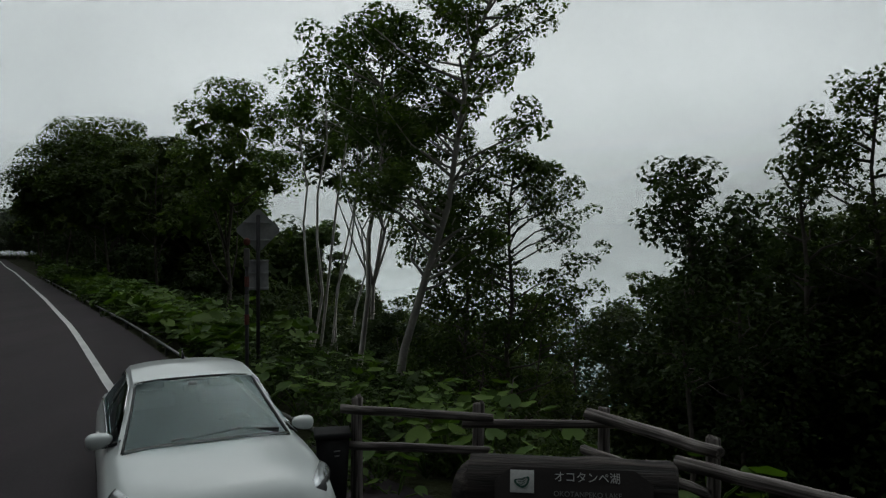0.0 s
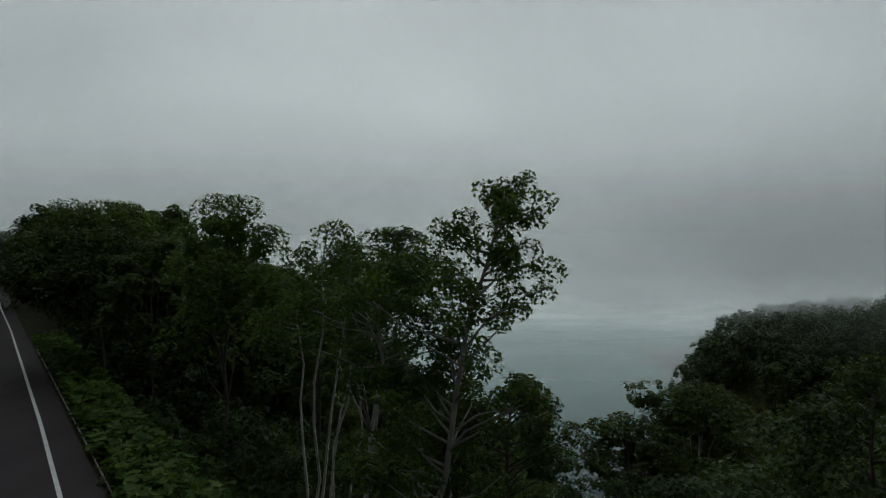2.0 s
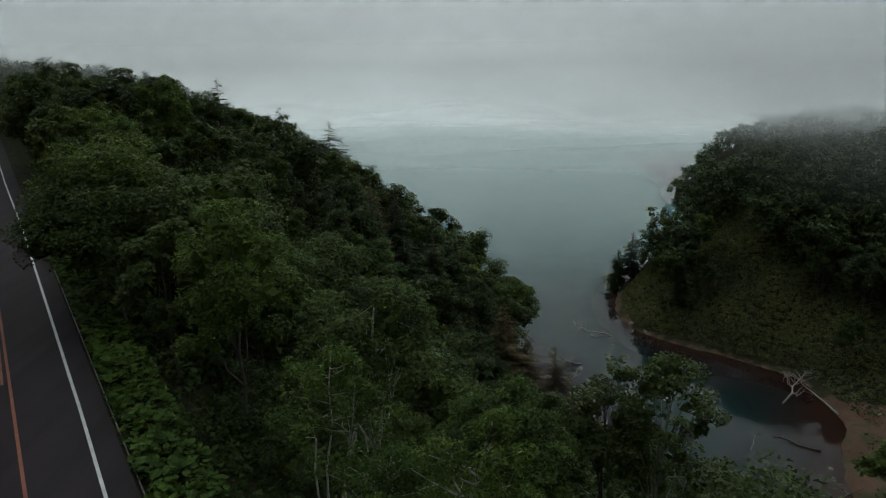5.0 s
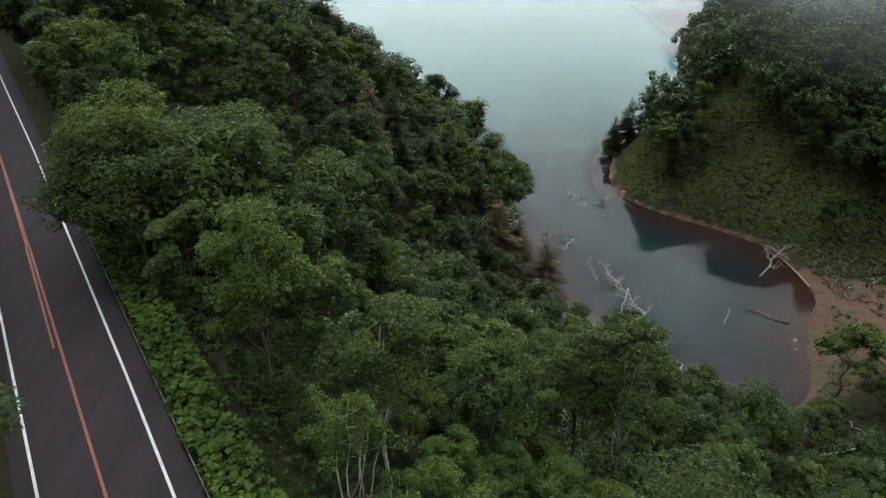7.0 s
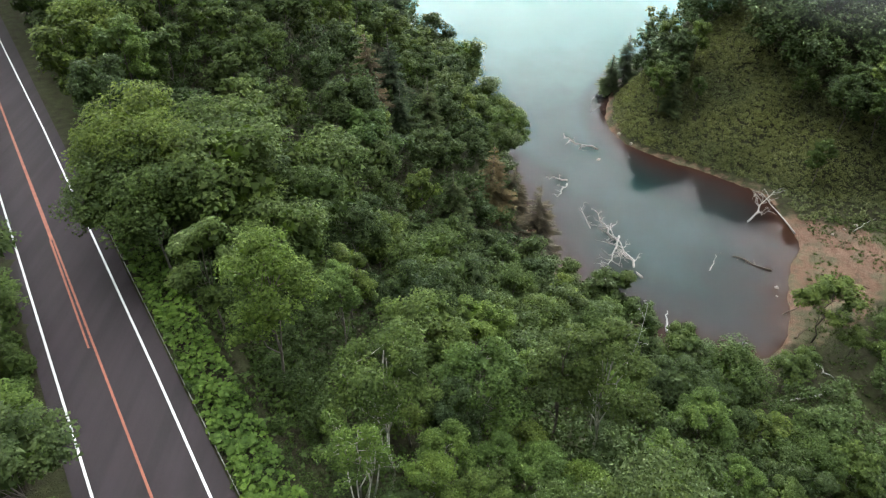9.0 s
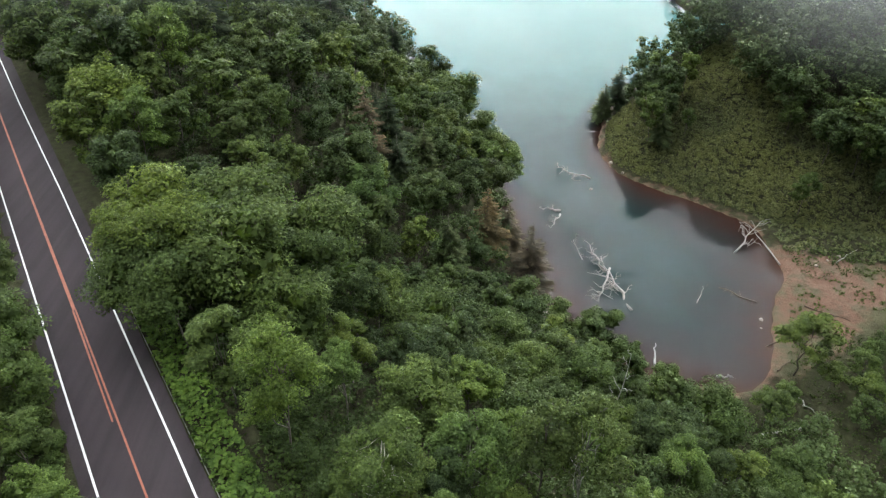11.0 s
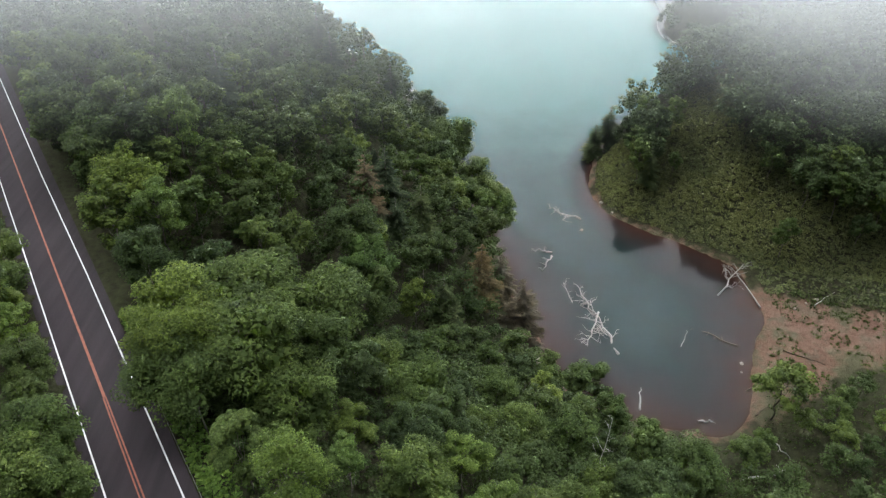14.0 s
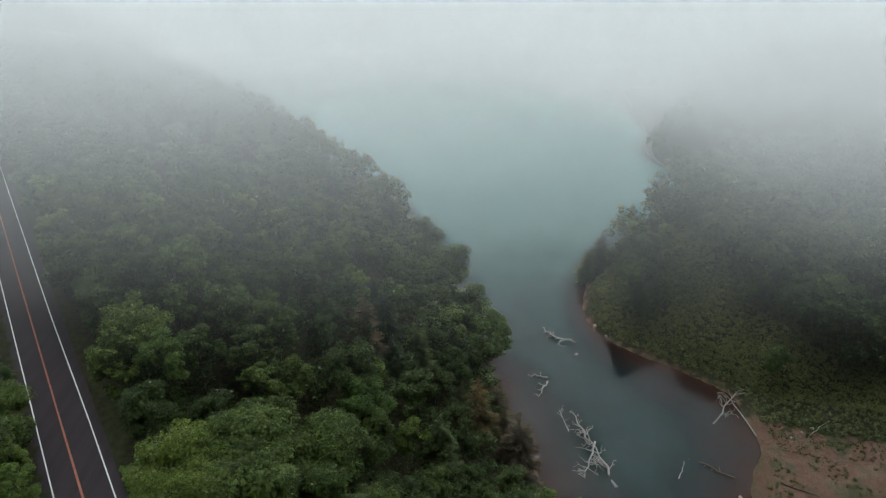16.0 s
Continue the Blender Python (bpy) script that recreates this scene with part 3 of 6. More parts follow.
def tree_shape(rng, height, wide, count, size, base=0.38, stems=1, clump=1.25, droop=0.0, lean=(0, 0), limbs=20, twigs=2, flat=0.6, spread=0.4):
    """A broadleaved tree: tapered trunk with limbs, and a crown of leaf clumps along the limbs. Returns tubes and leaves."""
    tubes, centres, radii = [], [], []
    top = np.array([lean[0], lean[1], height])
    for k in range(stems):
        off = np.array([rng.normal() * 0.25, rng.normal() * 0.25, 0]) * (stems > 1)
        end = top * (1 - 0.08 * k) * np.array([1, 1, 0.95]) + np.array([rng.normal(), rng.normal(), 0]) * (0.4 * wide * (stems > 1) + 0.1)
        trunk = wander(rng, off, end, 7, height * 0.010)
        r0 = height * (0.008 if stems == 1 else 0.0048)
        tubes.append((trunk, [r0 * (1.25 if i == 0 else 1) * (1 - 0.85 * i / 7) + 0.012 for i in range(8)]))
        n = max(6, int(limbs / stems))
        for j in range(n):
            f = base + (0.98 - base) * (j + rng.rand()) / n
            seg = min(6, int(f * 7))
            u = f * 7 - seg
            at = np.array(trunk[seg]) * (1 - u) + np.array(trunk[seg + 1]) * u
            t = rng.rand() * 6.283
            g = (f - base) / (1 - base)
            reach = wide * (math.sin(math.pi * min(1, 0.25 + 0.75 * g)) ** 0.65) * (0.6 + 0.5 * rng.rand())
            tip = at + np.array([math.cos(t) * reach, math.sin(t) * reach, reach * (0.30 + 0.4 * rng.rand())])
            limb = wander(rng, at, tip, 3, reach * 0.06)
            tubes.append((limb, [r0 * 0.42, r0 * 0.3, r0 * 0.18, 0.01]))
            for q in range(twigs):
                h = 0.45 + 0.55 * (q + 1) / twigs
                centres.append(at * (1 - h) + tip * h + rng.normal(size=3) * 0.4 * clump)
                radii.append(clump * (0.6 + 0.6 * rng.rand()) * (0.75 + 0.25 * h))
        centres.append(np.array(trunk[-1]) + np.array([0, 0, 0.1 * clump]))
        radii.append(clump * 0.8)
    return tubes, leaves(rng, centres, radii, count, size, flat=flat, spread=spread, droop=droop, corners=4)


def leafy_heart(rng, c, r, count=30):
    """The dense inner foliage of a lobe: overlapping broader sprays of leaves, a list of triangles."""
    d = rng.normal(size=(count, 3))
    d /= np.linalg.norm(d, axis=1, keepdims=True)
    p = c + d * r * (0.45 + 0.5 * rng.rand(count, 1)) * np.array([1, 1, 0.8])
    n = d * 0.8 + rng.normal(size=(count, 3)) * 0.4 + np.array([0, 0, 0.35])
    n /= np.linalg.norm(n, axis=1, keepdims=True)
    a = np.cross(n, rng.normal(size=(count, 3)))
    a /= np.linalg.norm(a, axis=1, keepdims=True) + 1e-9
    e = np.cross(n, a)
    k = min(r, 1.15) * (0.5 + 0.3 * rng.rand(count, 1))
    return [list(q) for q in np.stack([p + a * k * 0.6, p - a * k * 0.4 + e * k * 0.5 - n * k * 0.1, p - a * k * 0.4 - e * k * 0.5 - n * k * 0.1], 1)]


def lobed_shape(rng, height, wide, count, size, base=0.32, lobes=11, subs=6, stems=1, lean=(0, 0), airy=0.3, heart=0.8):
    """A full-grown broadleaved tree: limbs carry rounded lobes, each lobe a heap of leafy clumps. Returns tubes and leaves."""
    tubes, centres, radii, hearts = [], [], [], []
    crown = height * (1 - base)
    mid = np.array([lean[0], lean[1], height * base + crown * 0.46])
    r0 = height * 0.0085
    trunk = wander(rng, (0, 0, 0), mid + np.array([0, 0, crown * 0.3]), 6, height * 0.012)
    tubes.append((trunk, [r0 * (1.3 if i == 0 else 1) * (1 - 0.75 * i / 6) + 0.015 for i in range(7)]))
    for k in range(lobes):
        f = (k + 0.5) / lobes
        up = 1 - 1.45 * f
        t = 2.399 * k + rng.rand() * 0.9
        out = math.sqrt(max(0.02, 1 - up * up)) * (0.8 + 0.4 * rng.rand())
        r = wide * (0.40 + 0.18 * rng.rand())
        c = mid + np.array([math.cos(t) * out * (wide - r * 0.7), math.sin(t) * out * (wide - r * 0.7), up * (crown * 0.5 - r * 0.55) + rng.normal() * 0.05 * crown])
        a = np.array(trunk[3 + k % 3])
        if a[2] > c[2]:
            a = np.array(trunk[2])
        tubes.append((wander(rng, a, c, 3, wide * 0.06), [r0 * 0.45, r0 * 0.33, r0 * 0.2, 0.012]))
        hearts += leafy_heart(rng, c - np.array([0, 0, 0.15 * r]), r * heart, int((34 if count > 1500 else 16) * max(1.0, min(3.0, (r * heart / 1.2) ** 2))))
        for q in range(subs):
            d = rng.normal(size=3) + np.array([math.cos(t) * out * 0.8, math.sin(t) * out * 0.8, 0.75])
            d /= np.linalg.norm(d)
            centres.append(c + d * r * 0.76 * np.array([1, 1, 0.9]))
            radii.append(r * (0.34 + 0.26 * rng.rand()))
            if q < 2:
                tubes.append(([tuple(c), tuple(c + d * r * 0.8)], [r0 * 0.2, 0.008]))
    quads = np.concatenate([leaves(rng, centres, radii, count, size, lift=0.5, flat=0.6, spread=airy), np.array(hearts)])
    fit = 0.97 * height / float(np.percentile(quads[:, :, 2], 99.6))
    quads[:, :, 2] *= fit
    return [([(q[0], q[1], q[2] * fit) for q in line], rad) for line, rad in tubes], quads


def broad_tree(seed, height, wide, count, size, leaf, bark, label, **more):
    tree = thing("tree", label, "tree", "lakeside woods")
    tubes, quads = (tree_shape if "limbs" in more else lobed_shape)(np.random.RandomState(seed), height, wide, count, size, **more)
    part("trunk", tubes_mesh("trunk", tubes, bark, 6 if count > 8500 else 3), tree)
    part("crown", quads_mesh("crown", quads, leaf), tree)
    return tree


def fir_tree(seed, height, wide, leaf, bark, label, thin=1.0, dense=1.0):
    """A fir: straight trunk, whorls of drooping boughs set with flat sprays of needles."""
    rng = np.random.RandomState(seed)
    tree = thing("fir_tree", label, "tree", "lakeside firs")
    tubes = [([(0, 0, 0), (0, 0, height * 0.5), (0, 0, height)], [height * 0.013, height * 0.009, 0.015])]
    sprays = []
    whorls = int(height * 1.7 * dense)
    for i in range(whorls):
        f = 0.14 + 0.85 * i / whorls
        reach = wide * (1 - f) ** 0.8 + 0.12
        for k in range(int(8 * thin) if f < 0.8 else 5):
            t = rng.rand() * 6.283
            r = reach * (0.62 + 0.5 * rng.rand())
            d = np.array([math.cos(t), math.sin(t), 0])
            a = np.array([0, 0, height * f + rng.normal() * 0.10])
            tip = a + d * r + np.array([0, 0, -0.16 * r + 0.08])
            tubes.append(([tuple(a), tuple(tip)], [0.03, 0.008]))
            side = np.array([-d[1], d[0], 0])
            for j in range(9):
                h = 0.12 + 0.105 * j + 0.03 * rng.rand()
                m = a * (1 - h) + tip * h
                w = r * 0.34 * (1.15 - 0.8 * h) * (0.7 + 0.6 * rng.rand())
                for sgn in (-1, 1):
                    end = m + side * sgn * w + d * w * 0.8 + np.array([0, 0, -0.15 * w + rng.normal() * 0.05])
                    sprays.append([m - d * 0.07 * r, end, m + d * 0.11 * r + np.array([0, 0, 0.02])])
            sprays.append([a * 0.5 + tip * 0.5 + side * 0.06 * r, tip + d * 0.08 * r, a * 0.5 + tip * 0.5 - side * 0.06 * r])
    part("trunk", tubes_mesh("trunk", tubes, bark, 4), tree)
    part("crown", quads_mesh("crown", np.array(sprays), leaf), tree)
    return tree


def scatter(tree, spots):
    """Sets a tree and its copies at (x, y, height factor, turn)."""
    first = None
    for x, y, k, turn in spots:
        m = Matrix.Translation((x, y, gz(x, y) - 0.15)) @ Matrix.Rotation(turn, 4, "Z") @ Matrix.Diagonal((k * (0.9 + 0.2 * ((x * 7.3) % 1)), k * (0.9 + 0.2 * ((y * 5.1) % 1)), k, 1))
        if first is None:
            first = m
        else:
            copy_thing(tree, m)
    tree.matrix_basis = first


def darts(rng, tries, box, gap, keep, taken):
    """Random places at least a gap apart that pass the test."""
    out = []
    xs, ys = rng.uniform(box[0], box[1], tries), rng.uniform(box[2], box[3], tries)
    ok = keep(xs, ys)
    for x, y in zip(xs[ok], ys[ok]):
        if all((x - a) ** 2 + (y - c) ** 2 > gap * gap for a, c in taken):
            taken.append((x, y))
            out.append((x, y))
    return out


def canopy_top(x, y):
    """Height that the treetops reach, from the lie of the wood."""
    s, v = along(x, y)
    front = np.interp(s, [5, 9, 12.6, 17, 24, 35, 50, 62, 96], [9, 8, 5, -0.5, -4, -15, -23, -29, -42])
    mid = np.interp(s, [5, 9, 15, 20, 25, 38, 48, 62, 80], [13.5, 11.5, 7, 3, -2, -15, -21, -30, -40])
    back = np.interp(s, [5, 10, 19, 30, 48, 56, 75, 90], [13.5, 14.5, 13, 6, -4, -14, -26, -34])
    a, c = smooth(30, 46, v), smooth(68, 100, v)
    top = (front * (1 - a) + mid * a) * (1 - c) + back * c
    top = np.maximum(top, ground_z(x, y) + 14.5 * smooth(78, 108, v) - 2.0 * smooth(115, 140, v))
    gap = (np.asarray(x) / np.asarray(y) > -0.25) & (np.asarray(x) / np.asarray(y) < 0.30) & (np.asarray(y) < 60)
    return np.where(gap, np.minimum(top, 0.8), top)


rng = np.random.RandomState(11)
taken = []
# birches and slender trees at the viewpoint: foot, top height, lean, spread, leaf count
VIEW_TREES = [
    (-1.1, 15.2, 10.6, (2.5, 1.0), 2.2, 19000, M_LEAF_BIRCH, M_BIRCH, 0.26, 1, 60, "tall leaning pale-barked birch behind the viewpoint fence"),
    (-2.1, 16.6, 8.7, (0.8, 0.8), 1.75, 7000, M_LEAF_BIRCH, M_BIRCH, 0.60, 1, 36, "slender pale-barked birch at the slope's edge"),
    (-4.6, 22.5, 9.8, (0.2, 0.4), 1.7, 4600, M_LEAF_BIRCH, M_BIRCH, 0.72, 3, 30, "clump of thin pale birch stems"),
    (1.5, 17.9, 5.6, (0.5, 0.3), 2.6, 11500, M_LEAF, M_BARK, 0.20, 1, 40, "young leafy tree on the slope below the fence"),
    (-4.3, 26.5, 8.4, (0.5, 0.5), 1.6, 2600, M_LEAF_BIRCH, M_BIRCH, 0.76, 3, 24, "clump of tall thin white birch stems"),
    (1.0, 20.5, 2.0, (0.2, 0.2), 1.7, 4200, M_LEAF, M_BARK, 0.25, 1, 26, "young leafy tree on the slope"),
    (2.9, 21.5, 1.6, (0.2, 0.2), 1.5, 3800, M_LEAF, M_BARK, 0.25, 1, 26, "young leafy tree on the slope"),
    (4.3, 22.5, 1.2, (0.0, 0.2), 1.6, 3800, M_LEAF_DARK, M_BARK, 0.25, 1, 26, "young leafy tree on the slope"),
    (6.0, 23.0, 1.3, (0.1, 0.0), 1.5, 3800, M_LEAF_DARK, M_BARK, 0.25, 1, 26, "young dark leafy tree on the slope"),
    (4.45, 12.4, 4.45, (-0.1, 0.3), 1.3, 5000, M_LEAF_DARK, M_BARK, 0.45, 1, 30, "young broadleaved tree below the viewpoint fence"),
    (5.9, 13.4, 3.9, (0.0, 0.2), 1.3, 4500, M_LEAF_DARK, M_BARK, 0.3, 1, 30, "dark leafy tree below the viewpoint fence"),
    (7.3, 14.4, 6.0, (0.2, 0.2), 1.3, 5500, M_LEAF_DARK, M_BARK, 0.3, 1, 34, "tall dark leafy tree on the slope"),
    (8.9, 14.6, 7.0, (0.2, 0.2), 1.9, 7500, M_LEAF_DARK, M_BARK, 0.25, 1, 40, "tall dark broadleaved tree on the slope"),
    (11.0, 14.4, 7.2, (0.0, 0.2), 2.0, 7000, M_LEAF_DARK, M_BARK, 0.25, 1, 40, "tall dark broadleaved tree on the slope"),
    (0.5, 18.3, 4.7, (0.2, 0.2), 1.9, 7500, M_LEAF, M_BARK, 0.22, 1, 34, "leafy young tree beside the leaning birch"),
]
for i, (x, y, top, lean, wide, count, leaf, bark, base, stems, limbs, label) in enumerate(VIEW_TREES):
    z = gz(x, y) - 0.1
    t = broad_tree(100 + i + (i > 2) - (i > 4) - (i > 5) + 40 * (i in (4, 5)), top - z - 0.2, wide, count, 0.105 if count > 9000 else (0.13 if stems == 3 else 0.115), leaf, bark, label, base=base, stems=stems, clump=0.40, droop=0.6, lean=lean, limbs=limbs, twigs=3, flat=0.8, spread=0.6)
    t.matrix_basis = Matrix.Translation((x, y, z))
    taken.append((x, y))

# named crowns that stand out of the roadside woods: place and top height
BIG = [(-26.8, 57, 12.4), (-18.8, 52.5, 10.4), (-18.6, 57.4, 8.6), (-33, 66.3, 10.8), (-34.2, 75.5, 11.7), (-41.5, 102, 14.2), (-49.6, 94.5, 13.2), (-40.2, 82.4, 12.3), (-8.3, 58.6, -0.8),
       (-1.3, 51.6, -4.4), (3.6, 36.2, 0.4), (10.1, 52.3, -15.4), (7.1, 62.4, -17.4), (-13.6, 70.8, 0.0), (-8.3, 79.6, -7.0), (-11.8, 90.6, -2.0), (-9.2, 84.6, -4.6), (-22.6, 91.2, 6.4), (10.8, 73.4, -22.0),
       (39.9, 64.8, -30.3), (27.5, 65.5, -28.3), (14.0, 131, -31.5), (15.6, 138, -30.4), (15.2, 143, -30.6), (11.6, 153.5, -30.2), (6.2, 170, -27.6), (0.5, 181, -24.5), (-60.9, 116.5, 15.9), (-37.2, 96.5, 14.8), (-48.5, 108, 15.2)]
KINDS = [(4.2, 0.30, 12, M_LEAF, "round-crowned broadleaved tree in dense green leaf"), (5.0, 0.38, 14, M_LEAF, "wide-crowned broadleaved tree in full leaf"), (3.3, 0.25, 9, M_LEAF_DARK, "dark green broadleaved tree on the slope"),
         (3.9, 0.33, 11, M_LEAF_DARK, "tall broadleaved tree with layered crown"), (3.4, 0.28, 10, M_LEAF_BIRCH, "light green broadleaved tree in full leaf"), (3.0, 0.34, 8, M_LEAF, "slender broadleaved tree in leaf on the slope")]
broads = [broad_tree(200 + i, 14, wide, 5800, 0.26 + 0.02 * (wide - 3), leaf, M_BARK, label, base=base, lobes=lobes, subs=7) for i, (wide, base, lobes, leaf, label) in enumerate(KINDS)]
mids = [broad_tree(230 + i, 14, (3.6, 4.2, 3.3, 3.9)[i], 2300, 0.43, (M_LEAF, M_LEAF_DARK, M_LEAF, M_LEAF_DARK)[i], M_BARK, ("broadleaved tree in full leaf on the wooded hillside", "dark green broadleaved tree on the wooded hillside", "round-crowned tree on the wooded hillside", "spreading dark tree on the wooded hillside")[i],
                   base=0.28, lobes=10, subs=5) for i in range(4)]
spots, close, further = [[] for _ in broads], [], []
# trees of their own shape: foot, top height, lean, spread, leaves, leaf size
OWN = [(-21.9, 45.8, 10.7, (-1.9, 2.2), 4.9, 15000, 0.22, M_LEAF, M_BARK, 0.34, 17, "broad old tree whose crown overhangs the road"),
       (-23.0, 51.6, 12.3, (-1.4, -0.6), 4.6, 13000, 0.22, M_LEAF, M_BARK, 0.34, 15, "wide tree leaning out over the road"),
       (-11.0, 35.6, 11.6, (0.1, 0.2), 3.1, 9000, 0.19, M_LEAF_BIRCH, M_BARK, 0.36, 18, "light green birch crown standing above the slope"),
       (-2.9, 28.2, 9.7, (0.2, 0.3), 2.8, 7500, 0.18, M_LEAF, M_BIRCH, 0.66, 13, "airy birch with tall bare white stems"),
       (-7.3, 40.6, 4.4, (0.1, 0.2), 1.8, 5000, 0.2, M_LEAF_BIRCH, M_BARK, 0.5, 10, "slim bright green tree on the slope"),
       (13.2, 36.6, 1.6, (0.4, 0.0), 3.3, 7000, 0.22, M_LEAF_DARK, M_BIRCH, 0.45, 12, "tall grey-green tree with some bare twigs"),
       (10.0, 37.0, 1.7, (-0.2, 0.0), 2.5, 5500, 0.22, M_LEAF_DARK, M_BARK, 0.45, 10, "tall thin-crowned tree on the steep slope")]
for i, (x, y, top, lean, wide, count, size, leaf, bark, base, lobes, label) in enumerate(OWN):
    t = broad_tree(400 + i, top - gz(x, y) + 0.2, wide, count, size, leaf, bark, label, base=base, lobes=lobes, subs=8, lean=lean, airy=0.4, heart=(0.7, 0.7, 0.5, 0.4, 0.4, 0.5, 0.5)[i])
    t.matrix_basis = Matrix.Translation((x, y, gz(x, y) - 0.2))
    taken.append((x + lean[0] * 0.6, y + lean[1] * 0.6))
for i, (x, y, top) in enumerate(BIG):
    (close if math.hypot(x, y) < 42 else spots[i % 6]).append((x, y, (top + 0.3 - gz(x, y)) / 14.2, i * 1.3))
    taken.append((x, y))


# firs: place and top height
FIRS = [(-17.2, 187.5, -13.6), (-10.5, 193.3, -21.6), (-33.8, 150.5, 5.4), (-29.5, 189.2, -2.4), (-36.3, 118.2, 13.2), (-41, 152, 5), (55.4, 191.5, -35.0), (50.8, 188.4, -39.5), (-5.5, 106.2, -11), (-1, 112, -12), (-7.5, 114, -5), (13, 112, -33), (3, 92, -18), (-24, 172, -4), (-11.2, 131, -14.4), (60.0, 162.2, -33.0)]
DRY_FIRS = [(19.0, 104.4, -29.0), (10.6, 107.5, -22.5), (15.5, 116, -32), (17.0, 120, -36), (-10.5, 106.4, -1.9), (13.5, 124, -34)]
taken += [(x, y) for x, y, top in FIRS + DRY_FIRS] + [(x + 1.2, y - 3.6) for x, y, top in DRY_FIRS] + [(13.4, 98.2), (16.6, 98.6), (12.0, 100.6)]


def near_wood(x, y):
    s, v = along(x, y)
    r = np.hypot(x, y)
    w = signed(x, y, LAKE_SHORE)
    z = ground_z(x, y)
    return (signed(x, y, EAST_HILL) < -3) & ((x < 36) | (y < 96)) & (s > 5.2) & (v > 14) & (v < 150) & (w < -1.0) & (r > 17) & ((z > LAKE + 3.0) | (v > 70)) & (y > 14) & (x < 62) & ~((s < 10) & (v < 42)) & ~((np.abs(x - 18.3) < 5) & (y > 91) & (y < 104.5))


def left_wood(x, y):
    s, v = along(x, y)
    return (s < -11.5) & (s > -26) & (v > 20) & (v < 120)


for x, y in darts(rng, 1500, (-16, 26, 16, 36), 3.0, lambda x, y: (along(x, y)[0] > 9.0) & (np.hypot(x, y) > 19) & (np.hypot(x, y) < 34) & ~((x > 1.5) & (y < 24) & (x / y < 0.45)), taken):
    k = (float(canopy_top(x, y)) - gz(x, y)) / 14.2 * (0.8 + 0.25 * rng.rand())
    if k > 0.25:
        close.append((x, y, k, rng.rand() * 6.28))
for x, y in darts(rng, 12000, (-100, 64, 14, 190), 5.8, near_wood, taken):
    k = (float(canopy_top(x, y)) - gz(x, y)) / 14.2 * (0.74 + 0.34 * rng.rand())
    far = math.hypot(x, y)
    if k > 0.25:
        spot = (x, y, min(k, 1.4), rng.rand() * 6.28)
        if far < 32:
            close.append(spot)
        elif far < 70:
            spots[int(rng.rand() * 6)].append(spot)
        else:
            further.append(spot)
for x, y in darts(rng, 1500, (-90, -10, 10, 100), 4.6, left_wood, taken):
    spots[int(rng.rand() * 6)].append((x, y, 0.72 + 0.25 * rng.rand(), rng.rand() * 6.28))
for k, v in enumerate(np.arange(14, 96, 5.6)):
    x, y = on_road(-7.9 - 0.4 * (k % 3), v)
    spots[k % 6].append((x, y, 0.60 + 0.05 * (k % 4), 0.8 * k))
# single trees on the bank across the inlet: place and height
for k, (x, y, h) in enumerate(((86.3, 134.2, 11.8), (94.5, 144.8, 15.6), (99.5, 140, 15), (89.5, 156, 10.4), (57.6, 164.6, 13.6), (61.2, 167.4, 12.4), (58.6, 172.4, 12.6), (64.2, 173.8, 14.6), (69.5, 178, 13), (60.5, 180, 13), (64, 185, 13), (57.6, 182, 10), (66.8, 163.4, 8.6), (104, 134, 10), (110, 138, 12), (98, 151, 13), (103, 147, 14), (66, 178, 12))):
    further.append((x, y, h / 14.2, 1.9 * k))
for tree, where in zip(broads, spots):
    scatter(tree, where)
for i, tree in enumerate(mids):
    scatter(tree, further[i::4])
fine = [broad_tree(260 + i, 14, 3.5, 7500, 0.24, (M_LEAF_BIRCH, M_LEAF, M_LEAF_DARK)[i], (M_BIRCH, M_BARK, M_BARK)[i], "leafy broadleaved tree on the slope below the viewpoint", base=0.3, lobes=12, subs=8, airy=0.45, heart=0.5) for i in range(3)]
for i, tree in enumerate(fine):
    scatter(tree, close[i::3])

# dense, low-branched trees that close the wood beside the viewpoint
dense = [broad_tree(280 + i, 14, 4.6, 8000, 0.2, M_LEAF_DARK, M_BARK, "dense dark low-branched tree beside the viewpoint", base=0.08, lobes=14, subs=7, airy=0.45, heart=0.5) for i in range(2)]
dark_spots = [(6.8, 16.6, 2.3), (8.4, 16.6, 3.8), (9.9, 16.4, 4.2), (11.8, 16.2, 4.4), (7.6, 19.2, 2.2), (9.4, 19, 3.2), (11.2, 19, 4.2), (13.2, 18.5, 4.4), (13.6, 15, 4.6), (12.6, 21.5, 4.2)]
for i, tree in enumerate(dense):
    scatter(tree, [(x, y, (top - gz(x, y)) / 14.2, 1.1 * x) for x, y, top in dark_spots[i::2]])

# firs that stand up out of the wood
def topped(spots):
    """Turns place and top height into place, factor and turn for a tree 12.5 m high."""
    return [(x, y, (top - gz(x, y)) / 12.5, 1.7 * i) for i, (x, y, top) in enumerate(spots)]


fir = fir_tree(300, 12.5, 4.3, M_NEEDLE, M_BARK, "dark green fir on the lakeside slope")
scatter(fir, topped(FIRS))
dry = fir_tree(301, 12.5, 4.3, M_NEEDLE_DRY, M_DRIFT, "brown half-dead fir at the water's edge", 0.9, 0.85)
scatter(dry, topped(DRY_FIRS))

